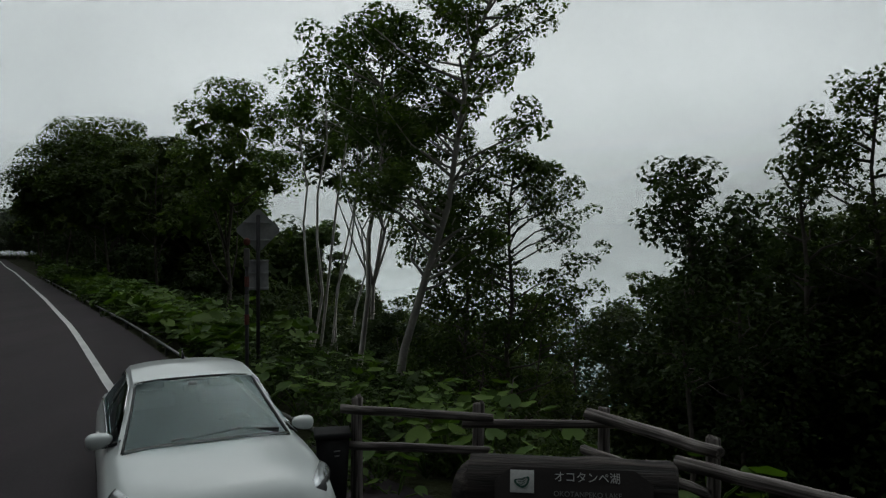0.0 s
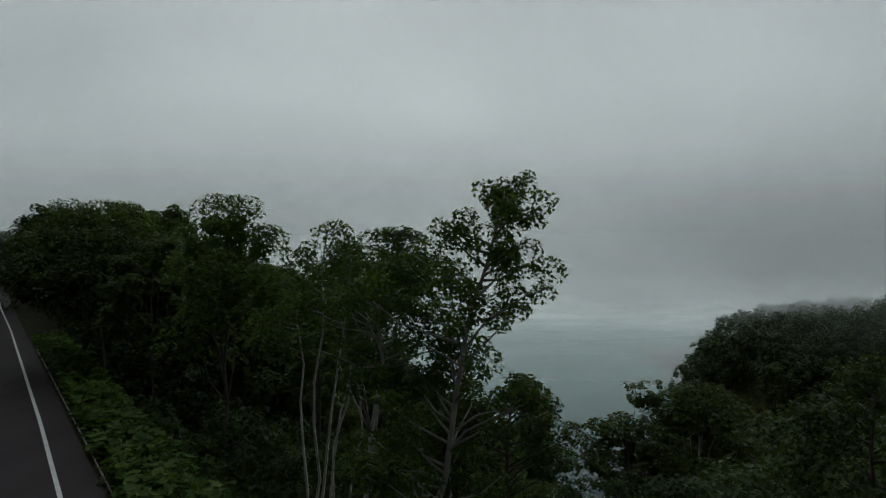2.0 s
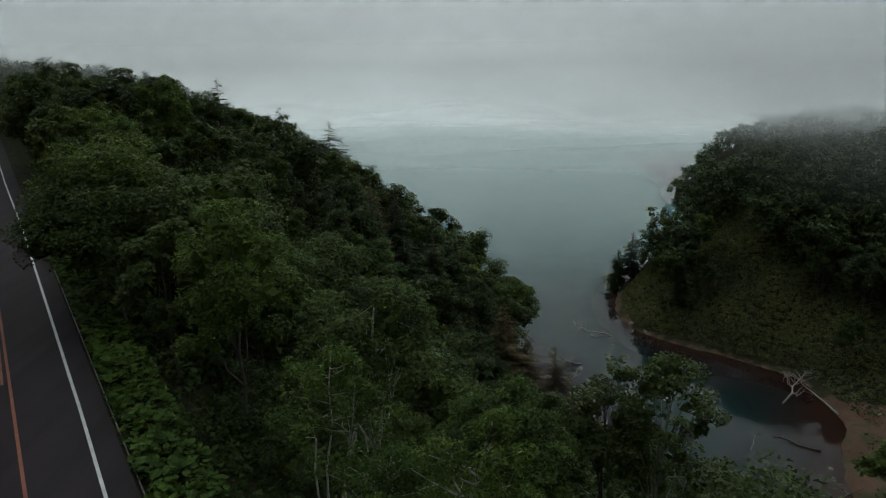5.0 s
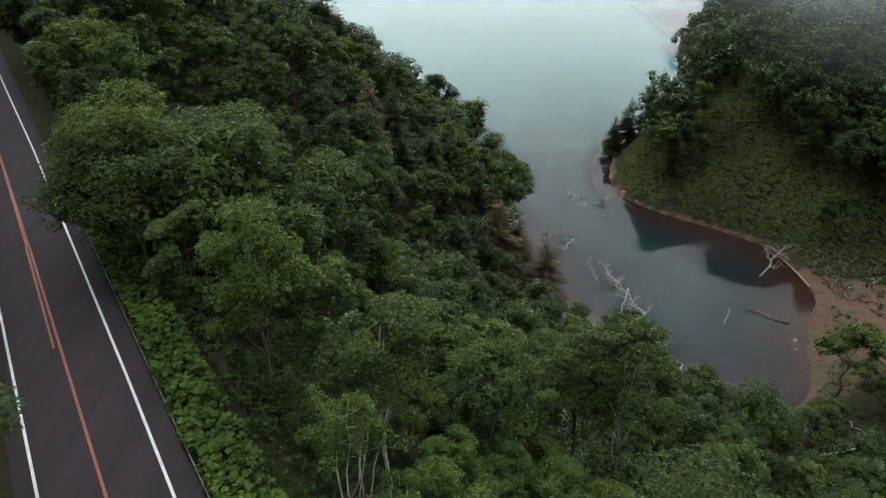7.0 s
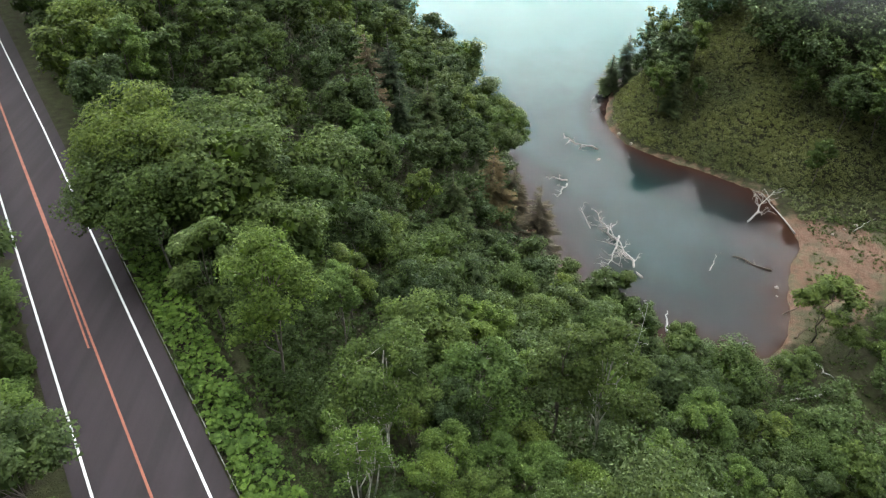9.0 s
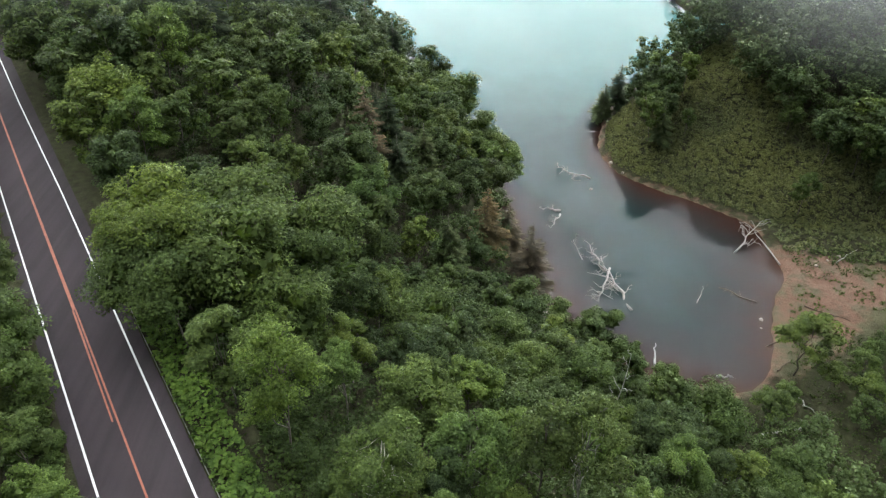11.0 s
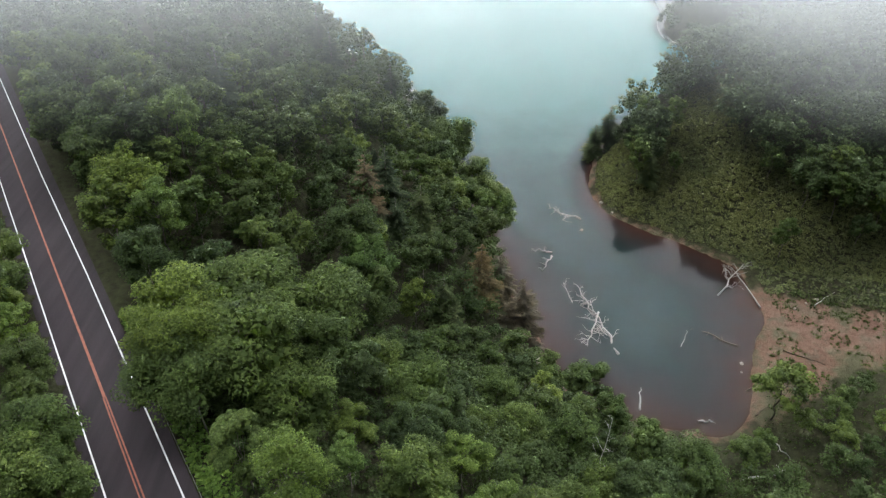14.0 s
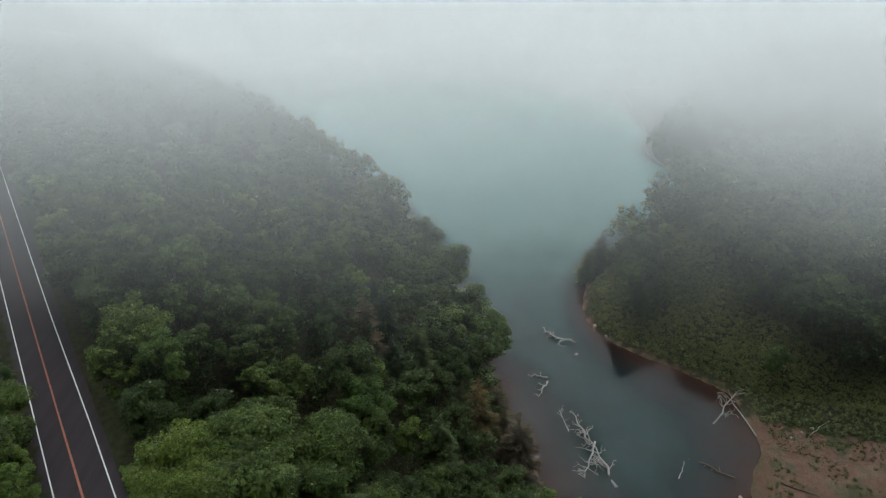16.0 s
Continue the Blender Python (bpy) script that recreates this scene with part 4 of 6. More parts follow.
# small trees on the sand flat and the east bank
small = broad_tree(320, 8.0, 2.6, 2600, 0.3, M_LEAF, M_BARK, "small spreading tree on the sandy lake flat", base=0.5, lobes=9, subs=6, heart=0.4)
scatter(small, [(66, 86.3, 1.85, 0), (70, 82, 0.9, 1), (76, 84, 0.95, 2), (80, 88, 0.8, 3), (60, 78, 0.9, 2), (74, 78, 1.0, 4), (84, 80, 1.1, 1), (56, 75, 1.1, 3), (90, 84, 1.0, 2)])


def woods(name, seed, spots, leaf, label, count=420, size=0.85, height=13.0):
    """Far woods: many crowns and stems joined into one."""
    r = np.random.RandomState(seed)
    shapes = []
    for k in range(4):
        tubes, crown = lobed_shape(r, 13.0, 3.8 + 0.4 * k, int(count * 1.7), size * 0.8, base=0.2, lobes=9, subs=4, airy=0.22)
        w = 0.13
        stem = [[(-w, 0, -1), (w, 0, -1), (0, 0, 6)], [(0, -w, -1), (0, w, -1), (0, 0, 6)]]
        shapes.append(np.concatenate([crown, np.array(stem)]))
    quads = []
    spots = np.array(spots)
    for x, y, z in zip(spots[:, 0], spots[:, 1], ground_z(spots[:, 0], spots[:, 1])):
        k, t = height / 13.0 * (0.72 + 0.40 * r.rand()), r.rand() * 6.283
        turn = np.array([[math.cos(t), -math.sin(t), 0], [math.sin(t), math.cos(t), 0], [0, 0, 1]])
        quads.append((shapes[int(r.rand() * 4)] @ turn.T) * k + np.array([x, y, z]))
    return tagged(new(name, quads_mesh(name, np.concatenate(quads), leaf)), label, "woods", kind="stuff")


def far_left(x, y):
    s, v = along(x, y)
    w = signed(x, y, LAKE_SHORE)
    return (s > 5) & (v >= 149) & (v < 300) & (w < -1.5)


def far_roadside(x, y):
    s, v = along(x, y)
    return (s < -8.5) & (s > -40) & (v >= 118) & (v < 300)


def east_wood(x, y):
    h = signed(x, y, EAST_HILL)
    grass = (h < np.interp(x, [46, 52, 58, 65, 73, 85, 90, 99, 108, 125], [5, 9, 14, 23, 28, 29, 22, 15, 10, 8])) & (x < 130) & (y < 181 + 0.35 * (x - 52))
    return (h > 0.5) & (np.hypot(x - 53.0, y - 184) > 15.0) & ~grass & (x < 190) & (y < 262)


def cape_wood(x, y):
    return (signed(x, y, FAR_CAPE) > -1.0) & (x < 240) & (y < 400)


woods("wooded_hillside", 1, darts(rng, 5000, (-190, 30, 90, 330), 6.8, far_left, []), M_LEAF_WOOD, "dense mixed green woods on the hillside above the lake", 400, 0.74, 12.5)
woods("roadside_woods", 2, darts(rng, 1500, (-220, -60, 70, 280), 6.5, far_roadside, []), M_LEAF_WOOD, "dense green woods beside the far road", 300, 1.0)
woods("east_bank_woods", 3, darts(rng, 6000, (48, 190, 90, 262), 5.8, east_wood, []), M_LEAF_WOOD, "dark dense woods on the steep bank across the inlet", 370, 0.74, 15.2)
woods("cape_woods", 4, darts(rng, 5000, (95, 240, 262, 400), 6.5, cape_wood, []), M_LEAF_WOOD, "misty woods on a distant lake headland", 80, 1.8, 10)
woods("sand_flat_thicket", 5, darts(rng, 500, (70, 150, 60, 112), 5.8, lambda x, y: (ground_z(x, y) < LAKE + 6) & (signed(x, y, LAKE_SHORE) < -8) & ((y < 92) | (x > 105)), []), M_LEAF_WOOD, "low dark thicket on the river flat", 400, 0.7, 6.5)
woods("slope_foot_woods", 6, darts(rng, 3000, (40, 140, 10, 75), 6.2, lambda x, y: (along(x, y)[0] > 40) & (along(x, y)[1] < 40) & (x > 55), []), M_LEAF_WOOD, "green woods at the foot of the slope", 280, 0.85, 10)
woods("road_end_woods", 7, darts(rng, 900, (-190, -70, 150, 260), 5.5, lambda x, y: (along(x, y)[0] > -40) & (along(x, y)[0] < 12) & (along(x, y)[1] > 190), []), M_LEAF_WOOD, "dark woods where the road bends away", 200, 1.1)
woods("road_end_thicket", 11, darts(rng, 5000, (-220, -70, 120, 260), 2.6, lambda x, y: (along(x, y)[0] > -48) & (along(x, y)[0] < 14) & (along(x, y)[1] > 194) & (along(x, y)[1] < 222), []), M_LEAF_WOOD, "low dark thicket where the road bends away", 170, 0.75, 5.6)
woods("roadside_thicket", 8, darts(rng, 3500, (-150, 10, 40, 220), 3.3, lambda x, y: (along(x, y)[0] > 5.6) & (along(x, y)[0] < 26) & (along(x, y)[1] > 46) & (along(x, y)[1] < 230), []), M_LEAF_WOOD, "low dark thicket under the roadside trees", 140, 0.65, 5.5)
woods("viewpoint_thicket", 9, darts(rng, 900, (-34, 0, 16, 52), 2.3, lambda x, y: (along(x, y)[0] > 8.5) & (along(x, y)[0] < 18) & (along(x, y)[1] > 17) & (along(x, y)[1] < 48) & (x / y < -0.1), []), M_LEAF_WOOD, "dark thicket beneath the slope trees", 420, 0.32, 5.0)
woods("slope_understorey", 10, darts(rng, 2500, (-60, 24, 70, 190), 5.0, lambda x, y: (along(x, y)[0] > 24) & (along(x, y)[1] > 62) & (along(x, y)[1] < 152) & (signed(x, y, LAKE_SHORE) < -3) & ~((np.abs(x - 18.3) < 5) & (y > 91)), []), M_LEAF_WOOD, "younger dark trees beneath the tall crowns of the slope", 170, 0.62, 9.0)
woods("lower_slope_woods", 12, darts(rng, 4000, (-4, 62, 22, 92), 3.7, lambda x, y: (along(x, y)[0] > 24) & (along(x, y)[1] < 64) & (signed(x, y, LAKE_SHORE) < -1.5) & (np.hypot(x, y) > 36) & (ground_z(x, y) > LAKE + 0.8), []), M_LEAF_WOOD, "dense young green trees on the lower slope", 170, 0.55, 8.0)


# ---- the viewpoint: car, fence, carved log, signs ----
M_PAINT, nt, b, _ = material("white_car_paint")
dust = noisy(nt, 2.2, 5.0)
nt.links.new(ramp(nt, dust, [(0.1, (0.60, 0.65, 0.65)), (0.9, (0.66, 0.70, 0.70))]), b.inputs["Base Color"])
b.inputs["Roughness"].default_value = 0.3
b.inputs["Coat Weight"].default_value = 0.6
M_GLASS, nt, b, out = material("car_glass")
fres = node(nt, "Fresnel", IOR=1.7)
gl = node(nt, "BsdfGlossy", Roughness=0.03, Color=(0.62, 0.78, 0.78, 1))
tp = node(nt, "BsdfTransparent", Color=(0.07, 0.085, 0.085, 1))
mx = node(nt, "MixShader")
lift = node(nt, "Math")
lift.operation = "ADD"
lift.inputs[1].default_value = 0.0
nt.links.new(fres.outputs[0], lift.inputs[0])
nt.links.new(lift.outputs[0], mx.inputs[0])
nt.links.new(tp.outputs[0], mx.inputs[1])
nt.links.new(gl.outputs[0], mx.inputs[2])
nt.links.new(mx.outputs[0], out.inputs["Surface"])
M_BLACK = simple("black_trim", (0.018, 0.018, 0.02), 0.5, 0, 12, 0.3, 0.1, 0.002)
M_CABIN = simple("dark_upholstery", (0.045, 0.045, 0.05), 0.85, 0, 20, 0.3, 0.3, 0.004)
M_CHROME = simple("bright_metal", (0.6, 0.6, 0.62), 0.2, 1.0, 10, 0.1, 0.02, 0.001)
M_LAMP = simple("headlamp_lens", (0.5, 0.53, 0.55), 0.08, 0.6, 14, 0.3, 0.05, 0.002)
M_TYRE = simple("tyre_rubber", (0.02, 0.02, 0.02), 0.9, 0, 20, 0.3, 0.3, 0.003)
M_STICKER = simple("white_sticker", (0.7, 0.72, 0.7), 0.6, 0, 20, 0.1, 0.02, 0.001)


def grid_mesh(name, fn, us, vs, mat, smooth=True):
    verts = [fn(u, v) for v in vs for u in us]
    n = len(us)
    faces = [(j * n + i, j * n + i + 1, (j + 1) * n + i + 1, (j + 1) * n + i) for j in range(len(vs) - 1) for i in range(n - 1)]
    me = mesh_of(name, verts, faces, mat, smooth)
    if mat is M_GLASS and sum((f.center - Vector((0, -0.4, 0.9))).dot(f.normal) for f in me.polygons) < 0:
        me.flip_normals()
    return me


def lathe(name, profile, mat, sides=20, axis="X"):
    """Turns (radius, height) pairs round an axis."""
    verts, faces = [], []
    for r, h in profile:
        for k in range(sides):
            t = 2 * math.pi * k / sides
            c, s = r * math.cos(t), r * math.sin(t)
            verts.append((h, c, s) if axis == "X" else (c, s, h))
    n = len(profile)
    for j in range(n - 1):
        for k in range(sides):
            a, c = j * sides + k, j * sides + (k + 1) % sides
            faces.append((a, c, c + sides, a + sides))
    faces.append(tuple(reversed(range(sides))))
    faces.append(tuple((n - 1) * sides + k for k in range(sides)))
    me = mesh_of(name, verts, faces, mat, True)
    bm = bmesh.new()
    bm.from_mesh(me)
    bmesh.ops.recalc_face_normals(bm, faces=bm.faces)
    bm.to_mesh(me)
    bm.free()
    return me


def blob(name, size, mat, seed=0, rough=0.0, segs=14):
    bm = bmesh.new()
    bmesh.ops.create_uvsphere(bm, u_segments=segs, v_segments=segs * 2 // 3, radius=1.0)
    for v in bm.verts:
        k = 1 + rough * noise.noise(v.co * 1.7 + Vector((seed * 3.1, seed, 0)))
        v.co = Vector((v.co.x * size[0] * k, v.co.y * size[1] * k, v.co.z * size[2] * k))
    return bm_mesh(name, bm, mat, True)


def mirror_shell(sg):
    """A rounded mirror housing, fuller at its outer end and flat behind."""
    bm = bmesh.new()
    bmesh.ops.create_uvsphere(bm, u_segments=18, v_segments=12, radius=1.0)
    for v in bm.verts:
        x, y, z = v.co
        f = 0.8 + 0.2 * x * sg
        y = max(y, -0.62)
        v.co = Vector((math.copysign(abs(x) ** 0.8, x) * 0.115, y * 0.105 * f, math.copysign(abs(z) ** 0.8, z) * 0.088 * f))
    return bm_mesh("wing_mirror", bm, M_PAINT, True)


def headlamp(sg, inset, mat):
    """A swept three-cornered lamp that wraps round the wing."""
    top = [(0.50 + inset, 2.14 - inset, 0.735), (0.66, 2.02, 0.80), (0.80 - inset, 1.74 + inset * 2, 0.865)]
    low = [(0.56 + inset, 2.20 - inset, 0.665), (0.755 - inset, 2.085 - inset, 0.715), (0.868 - inset, 1.82 + inset, 0.80)]
    verts, faces = [], []
    for a, c in zip(top, low):
        for f in (0.0, 0.5, 1.0):
            p = Vector(a) * (1 - f) + Vector(c) * f
            p += Vector((0.3, 0.7, 0.6)) * (0.018 * (1 - (2 * f - 1) ** 2) + (0.008 if inset else 0.0) + 0.012)
            verts.append((p.x * sg, p.y, p.z))
    for i in range(2):
        for j in range(2):
            a = i * 3 + j
            faces.append((a, a + 1, a + 4, a + 3))
    me = mesh_of("headlight", verts, faces, mat, True)
    return slab(me, 0.05)


def saloon_car():
    car = thing("car", "white four-door saloon car parked at the road's edge", "car")
    ys = [-2.28, -2.2, -1.9, -1.5, -0.8, 0.0, 0.75, 1.05, 1.4, 1.75, 2.02, 2.2, 2.28]
    wide = [0.62, 0.76, 0.87, 0.91, 0.92, 0.915, 0.915, 0.915, 0.915, 0.905, 0.87, 0.79, 0.64]
    high = [0.80, 0.96, 1.03, 1.02, 0.97, 0.95, 0.965, 0.965, 0.95, 0.925, 0.88, 0.80, 0.66]
    edge = [0.76, 0.90, 0.96, 0.95, 0.93, 0.92, 0.92, 0.915, 0.89, 0.85, 0.79, 0.70, 0.58]
    verts, faces = [], []
    for y, w, h, e in zip(ys, wide, high, edge):
        half = [(0.0, h), (0.35 * w, h - 0.004), (0.62 * w, h - 0.018), (0.80 * w, e + 0.012), (0.93 * w, e - 0.05), (0.985 * w, e - 0.16), (w, 0.56), (0.985 * w, 0.36), (0.94 * w, 0.2)]
        ring = [(-a, c) for a, c in reversed(half)] + half[1:]
        verts += [(a, y, c) for a, c in ring]
    n = 17
    for j in range(len(ys) - 1):
        for i in range(n - 1):
            faces.append((j * n + i, j * n + i + 1, (j + 1) * n + i + 1, (j + 1) * n + i))
    faces.append(tuple(range(n)))
    faces.append(tuple(reversed(range((len(ys) - 1) * n, len(ys) * n))))
    me = mesh_of("body", verts, faces, M_PAINT, True)
    bm = bmesh.new()
    bm.from_mesh(me)
    bmesh.ops.recalc_face_normals(bm, faces=bm.faces)
    bm.to_mesh(me)
    bm.free()
    me.materials.append(M_CABIN)
    for f in me.polygons:
        if -2.0 < f.center.y < 0.95 and abs(f.center.x) < 0.74 and f.center.z > 0.86:
            f.material_index = 1
    body = part("body", me, car, "glossy white painted body")
    sy = [-1.98, -1.6, -1.15, -0.5, 0.1, 0.5, 1.10]
    sh = [1.02, 1.22, 1.405, 1.455, 1.40, 1.235, 0.965]
    sr = [0.64, 0.60, 0.565, 0.58, 0.59, 0.65, 0.765]

    def top(u, y, off=0.0):
        h, r = np.interp(y, sy, sh), np.interp(y, sy, sr)
        bow = 0.09 * u * u if y > 0.1 else 0.05 * u * u
        return (u * r, y - (bow if y > 0.1 else 0), h - 0.045 * abs(u) ** 2.6 + off)

    def side(k, y, sign, off=0.0):
        h, r = np.interp(y, sy, sh) - 0.045, np.interp(y, sy, sr)
        bow = 0.09 if y > 0.1 else 0.0
        x = 0.835 * (1 - k) + r * k + 0.03 * math.sin(math.pi * k) + off
        return (sign * x, y - bow * k, 0.915 * (1 - k) + h * k)

    us = [i / 8 - 1 for i in range(17)]
    part("roof", grid_mesh("roof", top, us, [-1.25 + 0.1 * i for i in range(15)], M_PAINT), car)
    for sg in (-1, 1):
        part("pillar", grid_mesh("pillar", lambda u, y: top(sg * u, y), [0.955, 0.98, 1.0], [0.1 + 0.1 * i for i in range(11)], M_PAINT), car)
        part("pillar", grid_mesh("pillar", lambda u, y: top(sg * u, y), [0.86, 0.93, 1.0], [-1.98 + 0.08 * i for i in range(11)], M_PAINT), car)
        part("side_frame", grid_mesh("side_frame", lambda k, y: side(k, y, sg), [0, 0.08], [-1.7 + 0.13 * i for i in range(21)], M_PAINT), car)
        part("side_frame", grid_mesh("side_frame", lambda k, y: side(k, y, sg), [0.88, 0.94, 1.0], [-1.7 + 0.13 * i for i in range(21)], M_PAINT), car)
        part("side_window", grid_mesh("side_window", lambda k, y: side(k, y, sg, -0.012), [0.06, 0.3, 0.6, 0.9], [-0.42 + 0.1 * i for i in range(11)], M_GLASS), car, "dark tinted side window")
        part("side_window", grid_mesh("side_window", lambda k, y: side(k, y, sg, -0.012), [0.06, 0.3, 0.6, 0.9], [-1.5 + 0.1 * i for i in range(11)], M_GLASS), car, "dark tinted side window")
        part("door_pillar", grid_mesh("door_pillar", lambda k, y: side(k, y, sg, 0.002), [0.06, 0.5, 0.9], [-0.5, -0.42], M_BLACK), car)
        mirror = part("wing_mirror", mirror_shell(sg), car, "white wing mirror shell", pose(0.90 if sg > 0 else -0.97, 0.60, 0.965 if sg > 0 else 0.925, 0, sg * 6, sg * -10))
        part("stalk", box_mesh("stalk", (0.13, 0.05, 0.04), M_BLACK, 0.012, (-sg * 0.08, 0, -0.055)), mirror)
        part("glass", box_mesh("glass", (0.15, 0.008, 0.09), M_CHROME, 0.003, (0, -0.062, 0.0)), mirror, "small mirror glass")
        lamp = part("headlight", headlamp(sg, 0.0, M_BLACK), car, "swept-back headlight in a dark surround")
        part("lens", headlamp(sg, 0.016, M_LAMP), lamp, "clear lens")
        part("window_trim", tubes_mesh("window_trim", [([side(0.09, 0.6 - 0.1 * i, sg, 0.008) for i in range(22)], [0.011] * 22)], M_CHROME, 5), car, "bright window trim")
        part("window_trim", tubes_mesh("window_trim", [([side(0.9, 0.5 - 0.1 * i, sg, 0.008) for i in range(20)], [0.010] * 20)], M_CHROME, 5), car, "bright window trim")
        part("door_handle", box_mesh("door_handle", (0.03, 0.2, 0.03), M_PAINT, 0.01), car, "", pose(sg * 0.90, -0.35, 0.80))
        for y in (1.42, -1.36):
            wheel = part("wheel", lathe("tyre", [(0.2, -0.1), (0.30, -0.105), (0.325, -0.07), (0.325, 0.07), (0.30, 0.105), (0.2, 0.1)], M_TYRE, 24), car, "black tyre on alloy wheel", pose(sg * 0.80, y, 0.325))
            part("rim", lathe("rim", [(0.06, sg * 0.10), (0.2, sg * 0.095), (0.21, sg * 0.112), (0.05, sg * 0.117)], M_CHROME, 20), wheel, "silver alloy rim")
    part("windscreen", grid_mesh("windscreen", lambda u, y: top(u, y, -0.004), [0.96 * u for u in us], [0.1 + 0.099 * i for i in range(11)], M_GLASS), car, "sloping windscreen reflecting the grey sky")
    part("rear_window", grid_mesh("rear_window", lambda u, y: top(u, y, -0.004), [0.86 * u for u in us], [-1.98 + 0.073 * i for i in range(11)], M_GLASS), car)
    part("seal", tubes_mesh("seal", [([top(0.955 * u, 0.12, 0.0) for u in us], [0.014] * 17)], M_BLACK, 5), car, "black windscreen seal")
    for sg in (-1, 1):
        part("seal", tubes_mesh("seal", [([top(0.955 * sg, 0.12 + 0.097 * i, 0.0) for i in range(11)], [0.014] * 11)], M_BLACK, 5), car, "black windscreen seal")
    part("cowl", grid_mesh("cowl", lambda u, y: top(u, y, 0.004 + 0.012), [0.95 * u for u in us], [1.075, 1.09, 1.11], M_BLACK), car, "black strip below the windscreen")
    wiper = part("wiper", box_mesh("wiper", (0.62, 0.022, 0.018), M_BLACK, 0.004), car, "", pose(0.02, 0.97, 1.005, -24, 3, 6))
    part("wiper", box_mesh("wiper", (0.45, 0.022, 0.018), M_BLACK, 0.004), car, "", pose(-0.42, 0.93, 1.005, -24, -4, -8))
    part("rear_view_mirror", box_mesh("rear_view_mirror", (0.2, 0.03, 0.06), M_BLACK, 0.012), car, "", pose(0.03, 0.12, 1.29, 12, 0, 0))
    part("sensor_box", box_mesh("sensor_box", (0.09, 0.05, 0.10), M_BLACK, 0.012), car, "", pose(0.05, 0.2, 1.31, -28, 0, 0))
    part("sticker", box_mesh("sticker", (0.05, 0.004, 0.035), M_STICKER, 0.001), car, "small white inspection sticker", pose(-0.05, 0.30, 1.27, 62, 0, 0))
    part("sticker", box_mesh("sticker", (0.05, 0.004, 0.035), M_STICKER, 0.001), car, "small white inspection sticker", pose(-0.42, 0.23, 1.285, 62, 0, 0))
    part("dashboard", box_mesh("dashboard", (1.36, 0.5, 0.22), M_CABIN, 0.06), car, "", pose(0, 0.62, 0.83))
    for x in (-0.36, 0.36):
        seat = part("seat", box_mesh("seat", (0.5, 0.5, 0.16), M_CABIN, 0.05), car, "", pose(x, -0.35, 0.48))
        part("seat_back", box_mesh("seat_back", (0.48, 0.14, 0.62), M_CABIN, 0.06), seat, "", pose(0, -0.3, 0.34, 12, 0, 0))
        part("headrest", box_mesh("headrest", (0.26, 0.09, 0.17), M_CABIN, 0.04), seat, "", pose(0, -0.39, 0.74, 12, 0, 0))
    part("steering_wheel", lathe("steering_wheel", [(0.155, -0.012), (0.185, -0.012), (0.185, 0.012), (0.155, 0.012)], M_BLACK, 22, "Z"), car, "", pose(-0.36, 0.2, 0.87, 65, 0, 0))
    part("aerial", tubes_mesh("aerial", [([(0, 0, 0), (0, -0.03, 0.05), (0, -0.10, 0.11)], [0.02, 0.012, 0.006])], M_BLACK, 6), car, "", pose(0, -1.02, 1.42))
    part("grille", box_mesh("grille", (0.72, 0.05, 0.2), M_BLACK, 0.02), car, "dark front grille", pose(0, 2.27, 0.5))
    part("number_plate", box_mesh("number_plate", (0.33, 0.015, 0.165), M_STICKER, 0.004), car, "white plate with plain bars", pose(0, 2.305, 0.36))
    return car


car = saloon_car()
car.matrix_basis = pose(-2.58, 7.24, -0.27, 0, 0, 207)

# log fence along the edge of the viewpoint
M_LOG, nt, b, _ = material("weathered_log")
co = nt.nodes.new("ShaderNodeTexCoord").outputs["Object"]
mp = node(nt, "Mapping", Scale=(20, 20, 0.8))
nt.links.new(co, mp.inputs["Vector"])
grain, blot = noisy(nt, 1.4, 5.0, mp.outputs["Vector"]), noisy(nt, 2.0, 4.0)
col = ramp(nt, grain, [(0.42, (0.018, 0.015, 0.014)), (0.49, (0.10, 0.085, 0.08)), (0.62, (0.31, 0.28, 0.265))])
nt.links.new(mixed(nt, 0.3, col, ramp(nt, blot, [(0.3, (0.05, 0.045, 0.035)), (0.7, (0.20, 0.175, 0.16))])), b.inputs["Base Color"])
b.inputs["Roughness"].default_value = 0.85
bumped(nt, b, grain, 0.9, 0.02)


def log_mesh(name, length, r0, r1, seed, sides=14):
    """A peeled log along z, slightly crooked, with worn ends."""
    r = np.random.RandomState(seed)
    n = 9
    pts, rad = [], []
    for i in range(n):
        f = i / (n - 1)
        pts.append((r.normal() * 0.004, r.normal() * 0.004, length * f))
        rad.append((r0 * (1 - f) + r1 * f) * (1 + r.normal() * min(0.03, 0.0018 / r0)))
    pts = [(0, 0, -0.008)] + pts + [(0, 0, length + 0.008)]
    rad = [r0 * 0.86] + rad + [r1 * 0.86]
    return tubes_mesh(name, [(pts, rad)], M_LOG, sides)


def laid(a, c):
    """The pose that turns z along the line from a to c."""
    a, c = Vector(a), Vector(c)
    return Matrix.Translation(a) @ (c - a).to_track_quat("Z", "Y").to_matrix().to_4x4()


